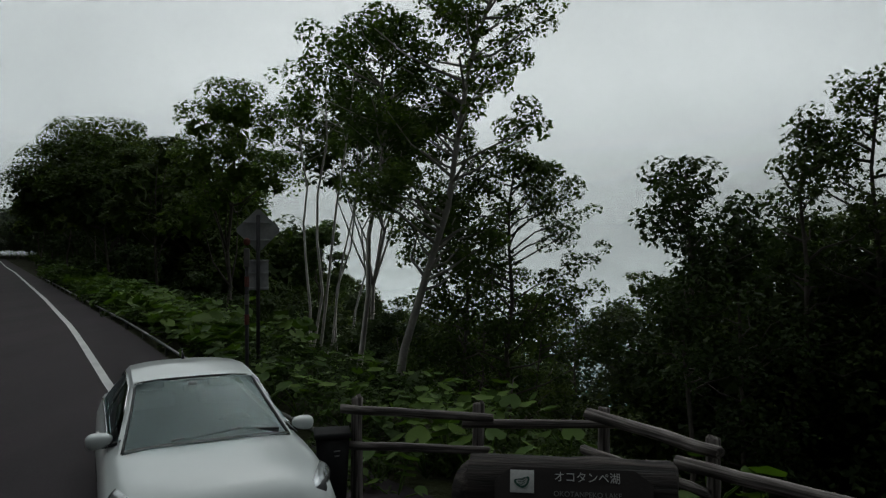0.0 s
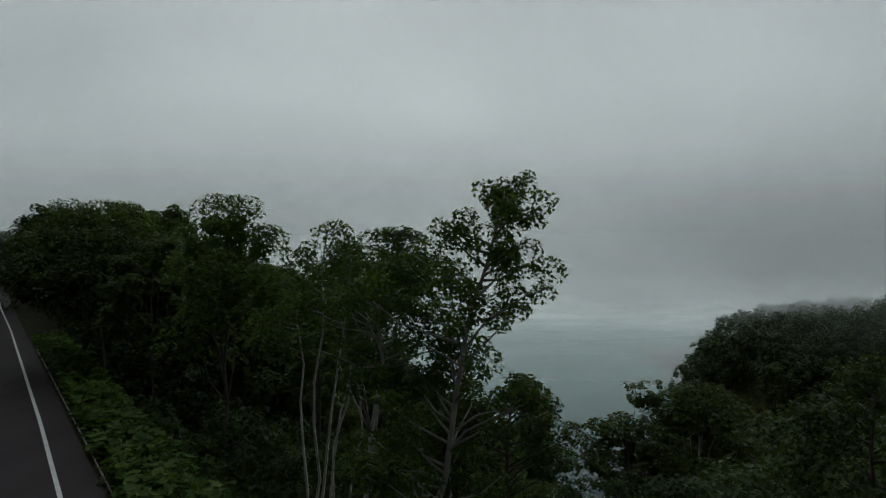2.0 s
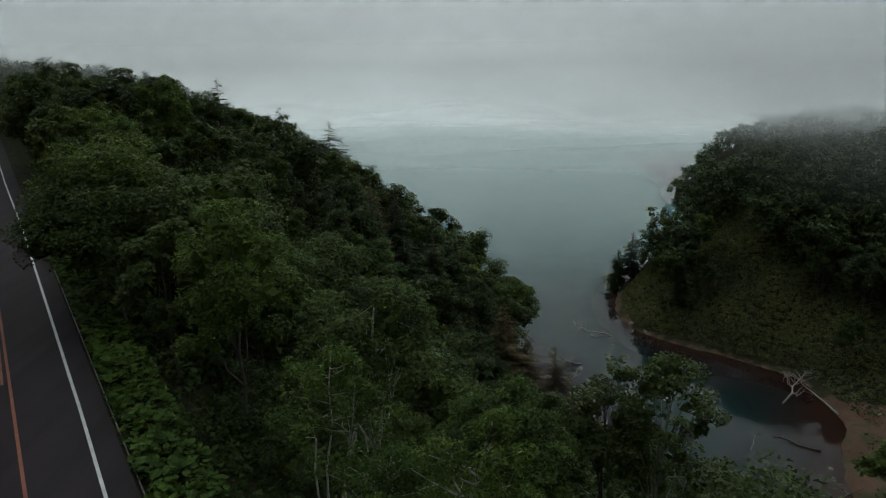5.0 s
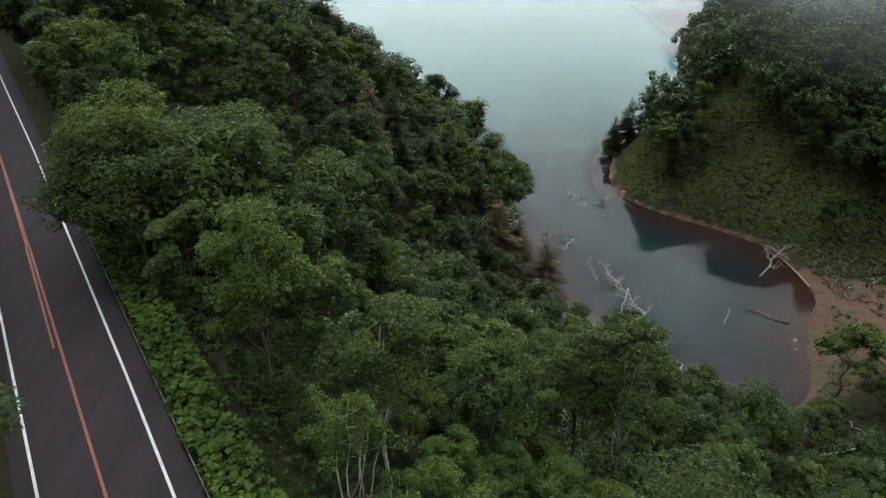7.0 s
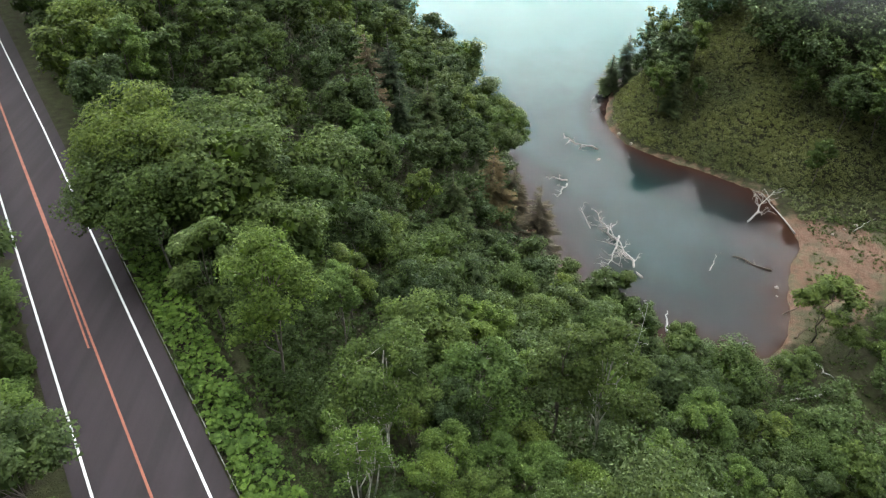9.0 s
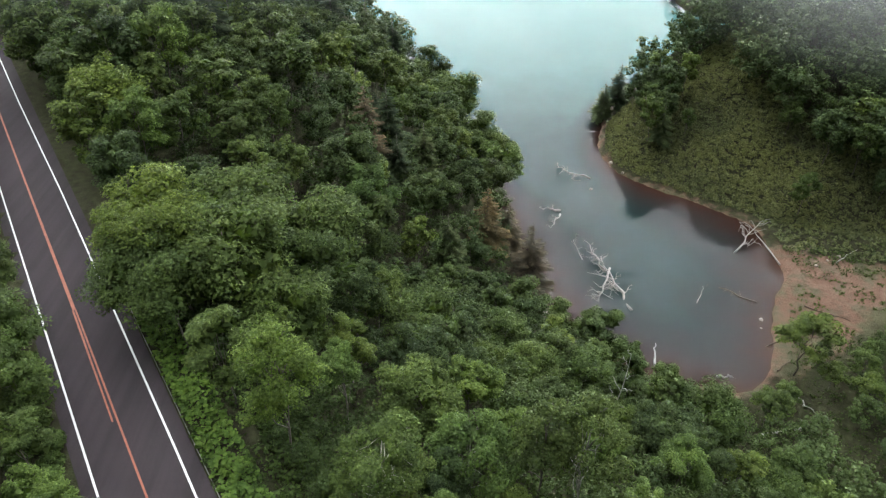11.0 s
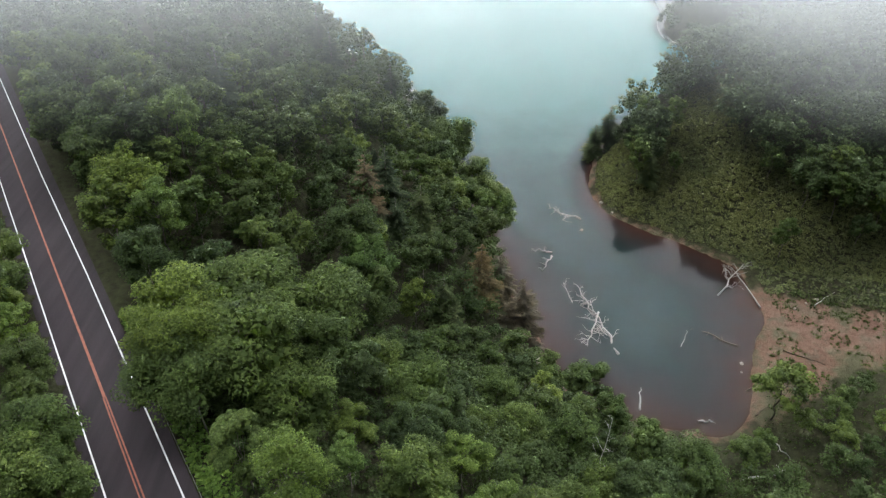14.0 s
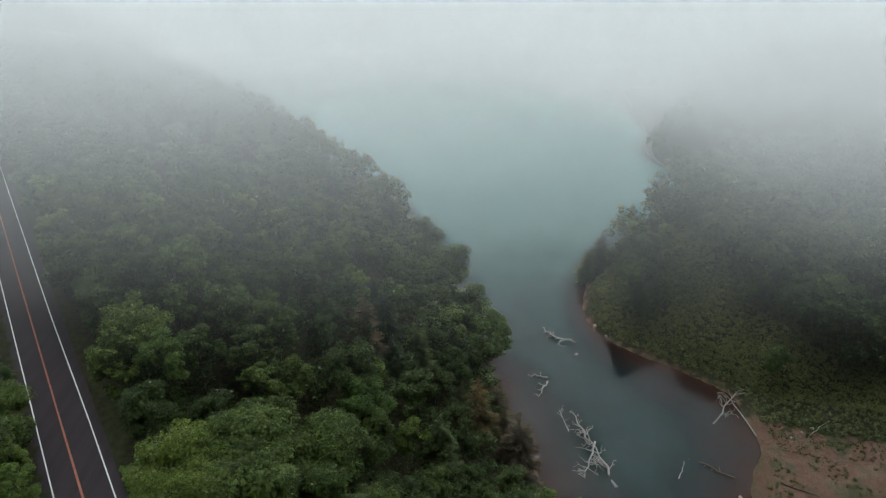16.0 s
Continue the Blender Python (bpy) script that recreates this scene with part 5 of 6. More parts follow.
fence = thing("log_fence", "weathered grey log fence with broken rails in front of the bushes", "fence")
for i, (x, y, top) in enumerate(((-0.92, 7.42, 0.86), (0.37, 7.30, 0.83), (1.66, 7.18, 0.81), (2.36, 6.08, 0.80), (3.25, 4.95, 0.66), (4.1, 3.7, 0.6))):
    part("post", log_mesh("post", top + 0.58, 0.066, 0.062, i), fence, "upright round post", pose(x, y, -0.6))
for i, (a, c, r) in enumerate((((-1.06, 7.27, 0.765), (0.50, 7.02, 0.725), 0.047), ((0.20, 7.06, 0.66), (1.80, 7.06, 0.655), 0.046), ((1.44, 6.92, 0.80), (2.30, 5.80, 0.73), 0.060),
                               ((1.98, 5.92, 0.62), (3.55, 4.45, 0.56), 0.060), ((-0.98, 7.27, 0.385), (0.46, 7.10, 0.37), 0.046), ((1.40, 6.95, 0.43), (2.24, 5.86, 0.37), 0.048), ((2.10, 5.85, 0.30), (3.5, 4.5, 0.26), 0.048), ((3.2, 4.75, 0.50), (4.3, 3.3, 0.45), 0.052))):
    part("rail", log_mesh("rail", (Vector(c) - Vector(a)).length, r, r * 0.92, 20 + i), fence, "round cracked rail", laid(a, c))

# the carved log with the lake's name
M_OLDLOG, nt, b, _ = material("dark_old_log")
co = nt.nodes.new("ShaderNodeTexCoord").outputs["Object"]
mp = node(nt, "Mapping", Scale=(9, 9, 0.8))
nt.links.new(co, mp.inputs["Vector"])
grain = noisy(nt, 1.6, 6.0, mp.outputs["Vector"])
nt.links.new(ramp(nt, grain, [(0.40, (0.008, 0.007, 0.006)), (0.54, (0.026, 0.020, 0.018)), (0.70, (0.085, 0.070, 0.062))]), b.inputs["Base Color"])
b.inputs["Roughness"].default_value = 0.9
bumped(nt, b, grain, 1.0, 0.03)
M_PANEL = simple("dark_stained_wood", (0.022, 0.017, 0.016), 0.7, 0, 5, 0.4, 0.4, 0.004)
M_WHITE = simple("white_sign_paint", (0.62, 0.63, 0.62), 0.7, 0, 30, 0.15, 0.1, 0.001)
M_GREY = simple("faded_grey_paint", (0.22, 0.22, 0.22), 0.8, 0, 30, 0.25, 0.1, 0.001)
M_GREEN = simple("dark_green_print", (0.03, 0.10, 0.075), 0.7, 0, 30, 0.2, 0.05, 0.001)
name_log = thing("log_sign", "thick old log sign with white carved lake name", "sign")
name_log.matrix_basis = pose(1.02, 5.56, 0.46, 0, 0, -7)
log_body = log_mesh("log", 1.60, 0.262, 0.255, 50, 22)
log_body.materials[0] = M_OLDLOG
part("log", log_body, name_log, "cracked weathered log", laid((-0.80, 0.08, 0.02), (0.80, 0.08, 0.02)))
for x in (-0.55, 0.55):
    part("foot", log_mesh("foot", 0.62, 0.11, 0.11, 52), name_log, "short round foot", pose(x, 0.1, -0.85))
bm = bmesh.new()
outline = [(-0.60, -0.16), (-0.50, -0.20), (0.50, -0.20), (0.60, -0.16), (0.62, 0.10), (0.48, 0.205), (-0.46, 0.205), (-0.60, 0.10)]
face = bm.faces.new([bm.verts.new((x, -0.02, z)) for x, z in outline])
made = bmesh.ops.extrude_face_region(bm, geom=[face])
bmesh.ops.translate(bm, verts=[g for g in made["geom"] if isinstance(g, bmesh.types.BMVert)], vec=(0, 0.16, 0))
bmesh.ops.bevel(bm, geom=bm.edges[:], offset=0.008, segments=2, affect="EDGES")
board = part("board", bm_mesh("board", bm, M_PANEL), name_log, "dark flat carved face", pose(0, -0.185, 0.06, -24, 0, 0))


def lettering(name, words, size, mat, parent, at, label):
    cu = bpy.data.curves.new(name, "FONT")
    cu.body, cu.size, cu.extrude, cu.align_x, cu.align_y = words, size, 0.003, "CENTER", "CENTER"
    tmp = bpy.data.objects.new(name, cu)
    scene.collection.objects.link(tmp)
    bpy.context.view_layer.update()
    me = bpy.data.meshes.new_from_object(tmp.evaluated_get(bpy.context.evaluated_depsgraph_get()))
    bpy.data.objects.remove(tmp)
    me.materials.clear()
    me.materials.append(mat)
    return part(name, me, parent, label, at)


lettering("lettering", "オコタンペ湖", 0.085, M_WHITE, board, pose(0.115, -0.024, 0.135, 90, 0, 0), "white painted lake name")
lettering("lettering", "OKOTANPEKO LAKE", 0.055, M_GREY, board, pose(0.115, -0.024, 0.012, 90, 0, 0), "faded painted lake name")
part("emblem", box_mesh("emblem", (0.185, 0.008, 0.17), M_WHITE, 0.002), board, "small white plate", pose(-0.385, -0.024, 0.095))
ring = [(0.062 * math.cos(t), 0.036 * math.sin(t) + 0.026 * math.cos(t) ** 2 - 0.013) for t in [k * 0.2618 for k in range(24)]]
bm = bmesh.new()
outer = [bm.verts.new((x, 0, z)) for x, z in ring]
inner = [bm.verts.new((x * 0.74, 0, z * 0.7)) for x, z in ring]
for k in range(24):
    bm.faces.new((outer[k], outer[(k + 1) % 24], inner[(k + 1) % 24], inner[k]))
made = bmesh.ops.extrude_face_region(bm, geom=bm.faces[:])
bmesh.ops.translate(bm, verts=[g for g in made["geom"] if isinstance(g, bmesh.types.BMVert)], vec=(0, -0.003, 0))
part("lake_outline", bm_mesh("lake_outline", bm, M_GREEN), board, "green outline of a lake", pose(-0.385, -0.0305, 0.095, 0, -14, 0))
for k in (-1, 0, 1):
    part("ripple_mark", tubes_mesh("ripple_mark", [([(0.03 * i - 0.03 + 0.008 * k, 0, 0.016 * k + 0.012 * (i - 1) ** 2) for i in range(3)], [0.0028] * 3)], M_GREEN, 5), board, "green curved stroke", pose(-0.385, -0.031, 0.088, 0, -14, 0))

# dark bin beside the fence
M_BIN = simple("dull_black_plastic", (0.010, 0.010, 0.011), 0.95, 0, 9, 0.4, 0.3, 0.004)
bin_box = thing("waste_bin", "dark dirty plastic bin beside the log fence", "bin")
bin_box.matrix_basis = pose(-1.16, 7.30, -0.25, 0, 0, 12)
bm = bmesh.new()
bmesh.ops.create_cube(bm, size=1.0, matrix=Matrix.Translation((0, 0, 0.37)) @ Matrix.Diagonal((0.34, 0.30, 0.74, 1)))
for vert in bm.verts:
    if vert.co.z < 0.2:
        vert.co.x, vert.co.y = vert.co.x * 0.8, vert.co.y * 0.8
bmesh.ops.bevel(bm, geom=bm.edges[:], offset=0.03, segments=2, affect="EDGES")
part("tub", bm_mesh("tub", bm, M_BIN, True), bin_box)
part("lid", box_mesh("lid", (0.38, 0.34, 0.06), M_BIN, 0.022, (0, 0, 0.755)), bin_box)
for z, w in ((0.60, 0.07), (0.55, 0.05)):
    part("marking", box_mesh("marking", (w, 0.01, 0.014), M_GREY, 0.002), bin_box, "plain pale bar", pose(0.04, -0.147, z, -4, 0, 12))

# road sign seen from behind, and a snow pole
M_SIGN = simple("bare_aluminium", (0.42, 0.425, 0.44), 0.6, 0.15, 6, 0.25, 0.1, 0.002)
M_POST = simple("dark_steel_post", (0.035, 0.033, 0.036), 0.6, 0.3, 9, 0.3, 0.2, 0.002)
road_sign = thing("road_sign", "diamond road sign seen from its bare metal back", "road sign")
road_sign.matrix_basis = pose(-3.62, 13.65, gz(-3.62, 13.65) - 0.1, 0, 0, 14)
BASE = gz(-3.62, 13.65) - 0.1
part("pole", tubes_mesh("pole", [([(0, 0, 0), (0, 0, 1.5), (0, 0, 3.1 - BASE)], [0.038, 0.038, 0.038])], M_POST, 12), road_sign, "dark steel pole")
bm = bmesh.new()
bmesh.ops.create_cube(bm, size=1.0, matrix=Matrix.Rotation(radians(45), 4, "Y") @ Matrix.Diagonal((0.63, 0.012, 0.63, 1)))
bmesh.ops.bevel(bm, geom=[e for e in bm.edges if abs(e.verts[0].co.y - e.verts[1].co.y) > 0.005], offset=0.04, segments=3, affect="EDGES")
part("diamond_plate", bm_mesh("diamond_plate", bm, M_SIGN), road_sign, "bare grey diamond plate", pose(0, 0.06, 2.80 - BASE))
part("lower_plate", box_mesh("lower_plate", (0.43, 0.012, 0.60), M_SIGN, 0.004), road_sign, "bare grey rectangular plate", pose(-0.02, 0.06, 1.92 - BASE))
for z, w in ((2.95, 0.50), (2.60, 0.46), (2.20, 0.42), (1.96, 0.42), (1.66, 0.42)):
    part("bracket", box_mesh("bracket", (w, 0.03, 0.035), M_SIGN, 0.004), road_sign, "horizontal bracket", pose(-0.01, 0.036, z - BASE))
M_RED = simple("faded_red_paint", (0.13, 0.030, 0.022), 0.6, 0, 12, 0.25, 0.1, 0.002)
M_BAND = simple("dirty_white_band", (0.14, 0.13, 0.12), 0.65, 0, 12, 0.25, 0.1, 0.002)
snow_pole = thing("snow_pole", "banded snow marker pole with a red top", "marker pole")
BASE = gz(-3.42, 12.15) - 0.1
snow_pole.matrix_basis = pose(-3.42, 12.15, BASE, 0, 0, 10)
part("pole", tubes_mesh("pole", [([(0, 0, 0), (0, 0, 1.0), (0, 0, 2.45 - BASE)], [0.036, 0.034, 0.032])], M_POST, 12), snow_pole, "dark pole")
part("reflector", blob("reflector", (0.06, 0.03, 0.07), M_RED), snow_pole, "round red reflector", pose(0, 0, 2.56 - BASE))
part("plate", box_mesh("plate", (0.10, 0.05, 0.32), M_BAND, 0.01), snow_pole, "pale plate", pose(0.0, -0.03, 2.28 - BASE))
for i, z in enumerate((1.86, 1.55, 1.20)):
    part("band", lathe("band", [(0.040, -0.09), (0.041, -0.085), (0.041, 0.085), (0.040, 0.09)], (M_RED, M_BAND)[i % 2], 12, "Z"), snow_pole, ("red band", "pale band")[i % 2], pose(0, 0, z - BASE))

# low guard rail along the shoulder
guard = thing("guard_rail", "low dark pipe guard rail along the road shoulder", "guard rail")
line = []
for k in range(20):
    v = 10.2 + 3.0 * k
    x, y = on_road(float(asphalt_edge(v)) + 0.16, v)
    z = float(road_z(v))
    line.append((x, y, z + 0.13))
    part("post", box_mesh("post", (0.07, 0.07, 0.62), M_PIPE, 0.008), guard, "short grey post", pose(x, y, z - 0.16, 0, 0, 33))
part("rail", tubes_mesh("rail", [(line, [0.035] * len(line))], M_PIPE, 8), guard, "thin grey rail")


# ---- dead trees and logs in the water ----
def dead_tree(seed, a, c, radius, boughs, reach, mat, label, tilt=0.5, side=0.0):
    """A fallen bare tree from its butt a to its tip c, with forked, crooked boughs."""
    r = np.random.RandomState(seed)
    ob = thing("dead_tree", label, "dead tree", "driftwood")
    ob.matrix_basis = Matrix.Translation(a)
    d = np.array(c) - np.array(a)
    trunk = wander(r, (0, 0, 0), d, 6, radius * 0.9)
    part("trunk", tubes_mesh("trunk", [(trunk, [radius * (1 - 0.75 * i / 6) for i in range(7)])], mat, 8), ob)
    flat = np.array([-d[1], d[0], 0]) / (np.linalg.norm(d[:2]) + 1e-6)
    for k in range(boughs):
        f = 0.25 + 0.75 * (k + r.rand()) / boughs
        i = min(5, int(f * 6))
        p = np.array(trunk[i]) * (1 - (f * 6 - i)) + np.array(trunk[i + 1]) * (f * 6 - i)
        sgn = 1 if r.rand() < 0.5 + side else -1
        l = reach * (0.5 + 0.6 * r.rand()) * (1.1 - 0.4 * f)
        e = p + flat * sgn * l * (0.6 + 0.4 * r.rand()) + d / np.linalg.norm(d) * l * r.uniform(-0.2, 0.7) + np.array([0, 0, tilt * l * (0.3 + 0.9 * r.rand())])
        line = wander(r, p, e, 4, l * 0.07)
        tubes = [(line, [radius * 0.36, radius * 0.30, radius * 0.24, radius * 0.17, 0.02])]
        for j in range(3):
            q = np.array(line[2 + j % 3])
            tip = q + (r.normal(size=3) * np.array([0.5, 0.5, 0.28]) + np.array([0, 0, 0.1])) * l * 0.55
            tubes.append((wander(r, q, tip, 2, l * 0.04), [radius * 0.18, radius * 0.11, 0.015]))
        part("bough", tubes_mesh("bough", tubes, mat, 5), ob)
    return ob


W = LAKE
dead_tree(1, (40.6, 104.8, W + 0.1), (37.4, 121, W + 1.0), 0.32, 12, 4.2, M_DEAD, "large bleached dead tree lying in the inlet", 0.45, 0.25)
dead_tree(19, (38.4, 116.6, W + 1.6), (34.4, 107.4, W + 0.1), 0.25, 13, 3.8, M_DEAD, "fan of bleached crooked boughs half under water", 0.12)
dead_tree(20, (37.6, 118.0, W + 0.2), (35.0, 126.0, W + 1.8), 0.24, 7, 2.4, M_DEAD, "bleached forked bough reaching out of the water", 0.4)
dead_tree(2, (33.5, 121.5, W - 0.2), (31.8, 126, W + 2.6), 0.14, 5, 1.8, M_DEAD, "bleached forked branch standing out of the water", 0.5)
dead_tree(3, (31.5, 141, W + 0.1), (26.5, 141.5, W + 0.9), 0.26, 4, 2.2, M_DEAD, "bleached log with stubs in the water", 0.4)
dead_tree(4, (31.2, 139.5, W + 0.1), (28.0, 133.2, W + 0.5), 0.26, 3, 2.4, M_DEAD, "curved bleached log in the water", 0.3)
dead_tree(5, (41.5, 155.5, W + 0.1), (33.0, 158.5, W + 1.8), 0.28, 6, 4.0, M_DEAD, "fan of bleached boughs far out in the inlet", 0.2)
dead_tree(6, (68.0, 123.2, W - 0.2), (76.5, 131.5, W + 2.6), 0.2, 14, 3.6, M_DEAD, "bleached bare treetop leaning over the water", 0.55)
dead_tree(7, (76.4, 118.4, W + 0.35), (75.0, 130.5, W + 0.9), 0.18, 0, 1.0, M_DEAD, "straight bleached trunk at the waterline")
dead_tree(8, (54.6, 106.8, W - 0.1), (57.0, 110.4, W + 0.9), 0.11, 1, 0.8, M_DEAD, "short bleached stick in the water")
dead_tree(9, (66.8, 106.4, W + 0.25), (59.0, 112.5, W - 0.1), 0.22, 5, 1.5, M_DRIFT, "dark sunken trunk with a pale end", 0.1)
dead_tree(10, (41.4, 89.6, W + 0.3), (43.2, 96.0, W - 0.1), 0.24, 0, 1.0, M_DEAD, "bleached log end standing out of the shallows")
dead_tree(11, (52.2, 86.6, W + 0.1), (54.6, 86.2, W + 0.5), 0.26, 1, 1.4, M_DEAD, "short bleached stump near the shore")
for seed, a, c, r, n, label in ((12, (55.0, 72.8), (65.5, 74.8), 0.26, 2, "long pale log lying on the flat"), (13, (64.2, 81.2), (65.8, 77.0), 0.14, 1, "thin pale log lying on the flat"), (14, (75.8, 104.6), (82.6, 99.6), 0.16, 1, "weathered log on the sand"),
                                (15, (62.5, 93.6), (68.0, 95.4), 0.16, 1, "dark driftwood at the waterline"), (16, (63.5, 87.4), (67, 90.2), 0.14, 1, "dark driftwood at the waterline"), (17, (88.5, 118), (95.0, 122), 0.14, 1, "thin pale branch on the bank")):
    dead_tree(seed, (*a, gz(*a) + 0.2), (*c, gz(*c) + 0.25), r, n, 1.2, M_DEAD if seed in (12, 13, 17) else M_DRIFT, label, 0.2)
snag = dead_tree(18, (24, 60, gz(24, 60) - 0.3), (25.2, 61, -18.5), 0.1, 8, 2.0, M_DEAD, "bare standing dead tree among the green crowns", 0.6)
for i, (x, y, r) in enumerate(((22.2, 100.4, 1.15), (40.8, 150.6, 0.6), (66.0, 101.5, 0.5), (65.0, 99.0, 0.35), (29.5, 93.2, 0.5), (27.5, 95.6, 0.6), (33.5, 90.4, 0.4), (84, 117.5, 0.45), (90, 120, 0.5), (87.2, 119.2, 0.35), (48.6, 163, 0.7), (50.5, 158, 0.5))):
    rock = thing("boulder", "pale rounded boulder at the lake shore", "rock", "shore rocks")
    rock.matrix_basis = pose(x, y, max(gz(x, y), LAKE - 0.15), 0, 0, i * 40)
    part("stone", blob("stone", (r, r * 0.8, r * 0.7), M_ROCK, i, 0.5, 12), rock)


# ---- low plants ----
def broad_leaf(r, tilt):
    """One butterbur leaf: a wavy kidney-shaped blade, cupped towards its stalk; vertices round a centre."""
    n = 11
    pts = [(0, 0, 0)]
    for k in range(n):
        t = 0.35 + (2 * math.pi - 0.7) * k / (n - 1)
        w = r * (1 + 0.10 * math.sin(3 * t + tilt * 9)) * (1.0 if 1 < k < n - 2 else 0.92)
        pts.append((w * math.cos(t), w * math.sin(t), r * (0.20 + 0.07 * math.sin(4 * t + tilt * 5))))
    faces = [(0, k, k + 1) for k in range(1, n)]
    return pts, faces


def butterbur(seed):
    r = np.random.RandomState(seed)
    ob = thing("butterbur_plant", "butterbur with broad round green leaves at the roadside", "plant", "butterbur")
    for k in range(5):
        t, l, h = r.rand() * 6.28, 0.15 + 0.25 * r.rand(), 0.22 + 0.34 * r.rand()
        tip = (l * math.cos(t), l * math.sin(t), h)
        part("stalk", tubes_mesh("stalk", [([(0, 0, 0), (tip[0] * 0.4, tip[1] * 0.4, h * 0.6), tip], [0.012, 0.010, 0.008])], M_BUTTERBUR, 5), ob)
        pts, faces = broad_leaf(0.085 + 0.075 * r.rand(), r.rand())
        part("leaf", mesh_of("leaf", pts, faces, M_BUTTERBUR, True), ob, "", Matrix.Translation(tip) @ Matrix.Rotation(t, 4, "Z") @ Matrix.Rotation(radians(15 + 20 * r.rand()), 4, "Y"))
    return ob


rng = np.random.RandomState(5)
protos = [butterbur(k) for k in range(4)]
near_spots = [(-1.9 + 0.42 * k + rng.normal() * 0.12, 8.25 + rng.normal() * 0.3) for k in range(9)] + [(-0.5 + 0.8 * k, 7.72 + rng.normal() * 0.1) for k in range(3)] + [(2.6 + 0.35 * k, 6.9 - 0.4 * k + rng.normal() * 0.15) for k in range(5)]
near_spots += [on_road(float(asphalt_edge(v)) + 0.5 + abs(rng.normal()) * 0.5, v) for v in np.arange(9.5, 34, 1.0)]
for k, (x, y) in enumerate(near_spots):
    kk = 0.8 + 0.4 * rng.rand()
    m = Matrix.Translation((x, y, gz(x, y))) @ Matrix.Rotation(rng.rand() * 6.28, 4, "Z") @ Matrix.Diagonal((kk, kk, kk, 1))
    if k >= 4:
        copy_thing(protos[k % 4], m)
for k in range(4):
    x, y = near_spots[k]
    protos[k].matrix_basis = Matrix.Translation((x, y, gz(x, y)))


def leaf_bed(name, spots, low, high, size, mat, label):
    """Many broad leaves standing over the ground, joined."""
    verts, faces = [], []
    r = np.random.RandomState(len(spots))
    at = np.array(spots)
    for x, y, z in zip(at[:, 0], at[:, 1], ground_z(at[:, 0], at[:, 1])):
        pts, fs = broad_leaf(size * (0.4 + 1.0 * r.rand()) * (0.55 if y < 15 else 0.85), r.rand())
        m = Matrix.Translation((x, y, z + r.uniform(low, high) * (1.0 + 0.5 * float(waves(x, y, 2.3, 33))))) @ Matrix.Rotation(r.rand() * 6.28, 4, "Z") @ Matrix.Rotation(radians(r.normal() * 26), 4, "Y")
        n = len(verts)
        verts += [m @ Vector(p) for p in pts]
        faces += [tuple(n + i for i in f) for f in fs]
    return tagged(new(name, mesh_of(name, verts, faces, mat, True)), label, "plants", kind="stuff")


bed = []
while len(bed) < 6000:
    v = 8 + 66 * rng.rand() ** 1.2
    s = float(asphalt_edge(v)) + 0.22 + 3.2 * rng.rand() ** 1.3
    x, y = on_road(s, v)
    s_lap = s - float(asphalt_edge(v)) - 0.25 * float(waves(x, y, 1.7, 8))
    if (y > 8.1 or x < -2.2) and (v > 17 or rng.rand() < 0.35) and s_lap > 0.28 and (waves(x, y, 2.9, 51) > -0.35 or rng.rand() < 0.45):
        bed.append((x, y))
leaf_bed("butterbur_bed", bed, 0.2, 0.75, 0.2, M_BUTTERBUR, "dense bed of butterbur leaves along the road")


def thicket(name, seed, spots, low, high, count, size, mat, label):
    """Low bushes and herbs: clumps of small leaves over the ground."""
    r = np.random.RandomState(seed)
    xy = np.array(spots)
    rad = r.uniform(low, high, len(xy))
    c = np.column_stack([xy, ground_z(xy[:, 0], xy[:, 1]) + rad * 0.45])
    return tagged(new(name, quads_mesh(name, leaves(r, c, rad, int(count * 1.3), size * 0.92, 0.5, 0.6), mat)), label, "bushes", kind="stuff")


def pick(n, box, keep, seed):
    r = np.random.RandomState(seed)
    xs, ys = r.uniform(box[0], box[1], n), r.uniform(box[2], box[3], n)
    ok = keep(xs, ys)
    return list(zip(xs[ok], ys[ok]))


def behind_fence(x, y):
    s, v = along(x, y)
    return (s > asphalt_edge(v) + 0.7) & (s < 9.5) & (v > 5) & (v < 36) & ((y > 8.2) | ((x > 3.2) & (y > 6.6)))


thicket("viewpoint_bushes", 1, pick(1500, (-14, 9, 6, 32), behind_fence, 1), 0.25, 0.7, 42000, 0.095, M_BUSH, "tangled green bushes and herbs behind the fence")
thicket("fence_herbs", 11, pick(420, (-2.4, 5.5, 4.5, 10.5), lambda x, y: (y > 7.62 - 0.1 * x) & ((x < 1.7) | (y > 7.45 - 1.45 * (x - 1.7))) & ((y < 9.5) | (x > 2)), 11), 0.12, 0.32, 15000, 0.06, M_BUSH, "fine green herbs and grass behind the log fence")
thicket("forest_undergrowth", 2, pick(7000, (-80, 40, 12, 110), lambda x, y: (along(x, y)[0] > 4.6) & (along(x, y)[0] < 60) & (signed(x, y, LAKE_SHORE) < -1), 2), 0.5, 1.3, 26000, 0.42, M_BUSH, "dark green undergrowth beneath the trees")
thicket("roadside_bushes", 6, pick(6000, (-110, -6, 22, 160), lambda x, y: (along(x, y)[0] > 6.0) & (along(x, y)[0] < 12) & (along(x, y)[1] > 30) & (along(x, y)[1] < 180), 6), 0.8, 1.8, 20000, 0.42, M_BUSH, "dense green bushes at the edge of the woods")
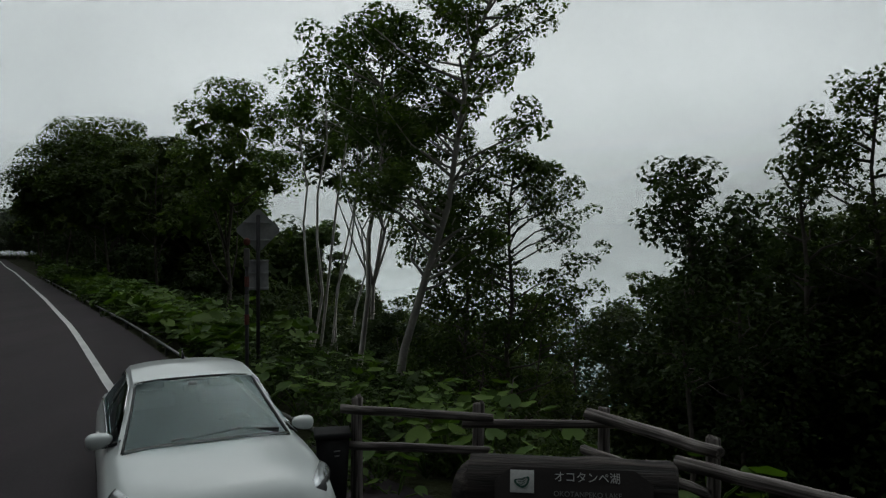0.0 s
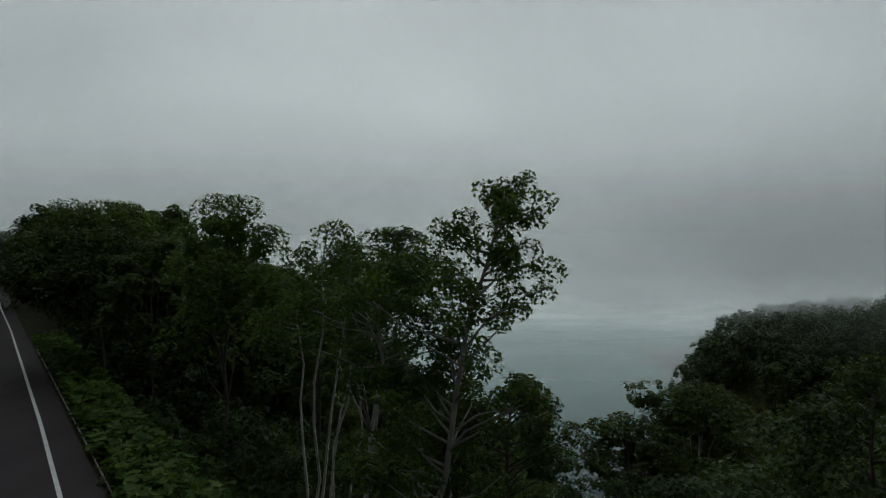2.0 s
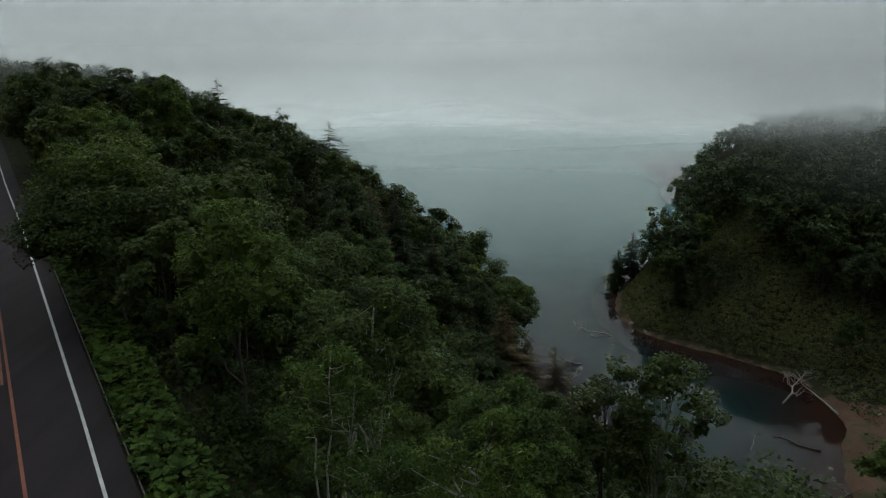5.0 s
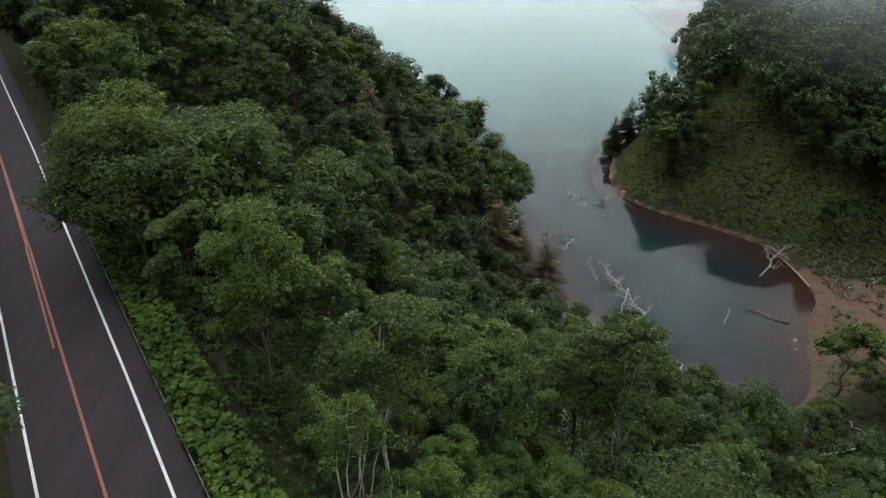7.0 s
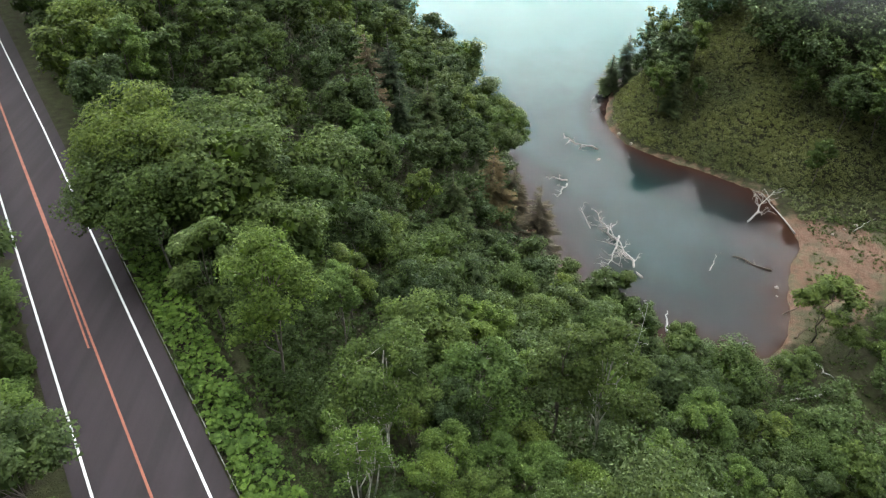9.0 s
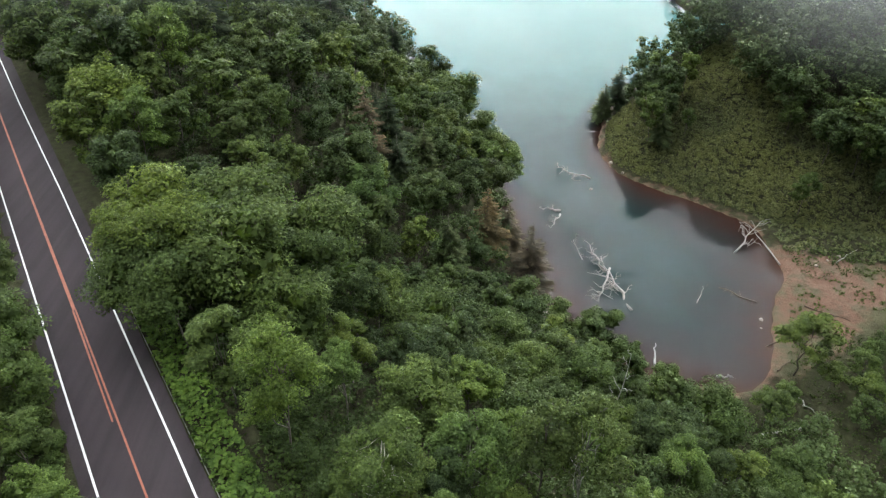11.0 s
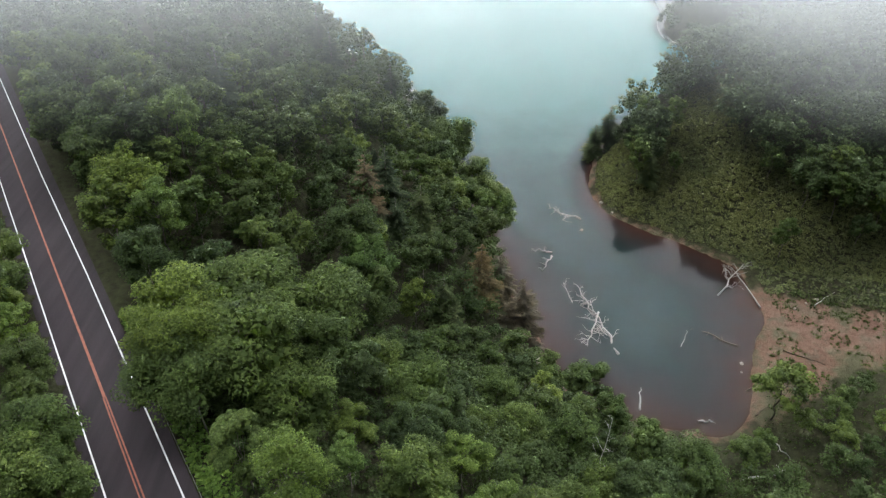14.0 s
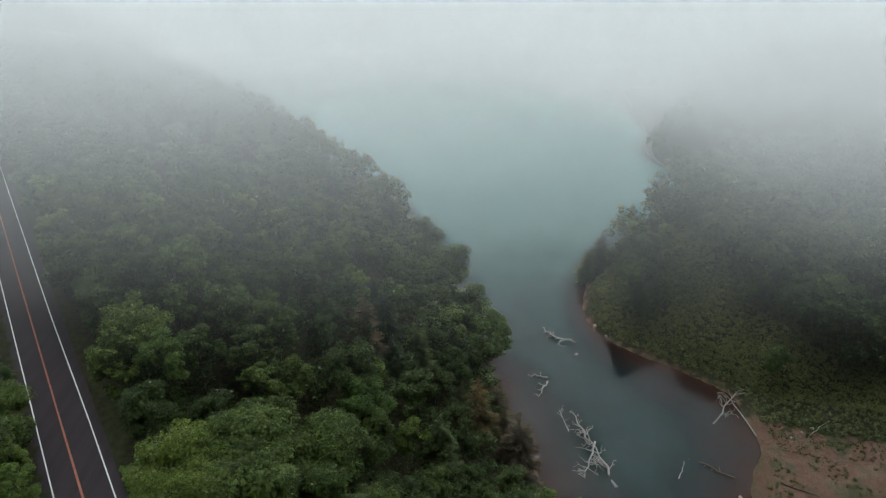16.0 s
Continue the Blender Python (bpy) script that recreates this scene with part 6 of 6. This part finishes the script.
thicket("left_verge_bushes", 3, pick(900, (-90, -8, 5, 110), lambda x, y: (along(x, y)[0] < -7.2) & (along(x, y)[0] > -11), 3), 0.5, 1.3, 15000, 0.34, M_BUSH, "green bushes along the far road edge")


thicket("roadside_herbs", 16, pick(3500, (-50, 2, 6, 70), lambda x, y: (along(x, y)[0] > asphalt_edge(along(x, y)[1]) + 0.25) & (along(x, y)[0] < asphalt_edge(along(x, y)[1]) + 3.9) & (along(x, y)[1] > 9) & (along(x, y)[1] < 74) & ((y > 8.4) | (x < -2.4)), 16), 0.15, 0.5, 16000, 0.13, M_BUSH, "fine herbs and grass among the broad leaves beside the road")


def grass_edge(x):
    return np.interp(x, [46, 52, 58, 65, 73, 85, 90, 99, 108, 125], [5, 10, 16, 25, 30, 31, 24, 17, 12, 10])


def east_grass(x, y):
    h = signed(x, y, EAST_HILL)
    return (h > 0.6) & (h < grass_edge(x) + 11) & (x < 130) & (y < 185 + 0.35 * (x - 52))


thicket("east_bank_bamboo", 4, pick(46000, (46, 130, 100, 205), east_grass, 4), 0.25, 0.8, 170000, 0.31, M_BAMBOO, "pale green dwarf bamboo and herbs on the bank")
thicket("river_flat_herbs", 5, pick(5000, (48, 125, 55, 124), lambda x, y: (ground_z(x, y) < LAKE + 5) & (signed(x, y, LAKE_SHORE) < -2.5) & ((y < 95) | (x > 99) | ((x > 80) & (y > 113))), 5), 0.3, 0.7, 17000, 0.34, M_BUSH, "patchy herbs on the sandy river flat")
thicket("sand_herbs", 12, pick(1500, (64, 112, 84, 122), lambda x, y: (signed(x, y, SAND) > -4) & (signed(x, y, LAKE_SHORE) < -2.5) & (waves(x, y, 13, 21) > 0.05), 12), 0.15, 0.4, 6000, 0.24, M_BUSH, "sparse low herbs on the sand")
thicket("bank_foot_herbs", 13, pick(2600, (66, 128, 106, 142), lambda x, y: (signed(x, y, EAST_HILL) < 3) & (signed(x, y, LAKE_SHORE) < -3) & (signed(x, y, SAND) < -1), 13), 0.3, 0.7, 9000, 0.46, M_BAMBOO, "bright green tall herbs at the foot of the bank")
thicket("slope_edge_herbs", 14, pick(500, (3.0, 7.5, 5.2, 9.0), lambda x, y: (y > 7.6 - 0.75 * (x - 3.0)) & (y < 10.4 - 0.75 * (x - 3.0)), 14), 0.18, 0.4, 3600, 0.15, M_BUTTERBUR, "leafy green herbs beyond the end of the fence")
thicket("east_bank_undergrowth", 15, pick(9000, (48, 175, 95, 262), lambda x, y: (signed(x, y, EAST_HILL) > 8) & (signed(x, y, EAST_HILL) < 75) & ~east_grass(x, y), 15), 0.6, 1.5, 22000, 0.7, M_BUSH, "dark green undergrowth beneath the woods across the inlet")
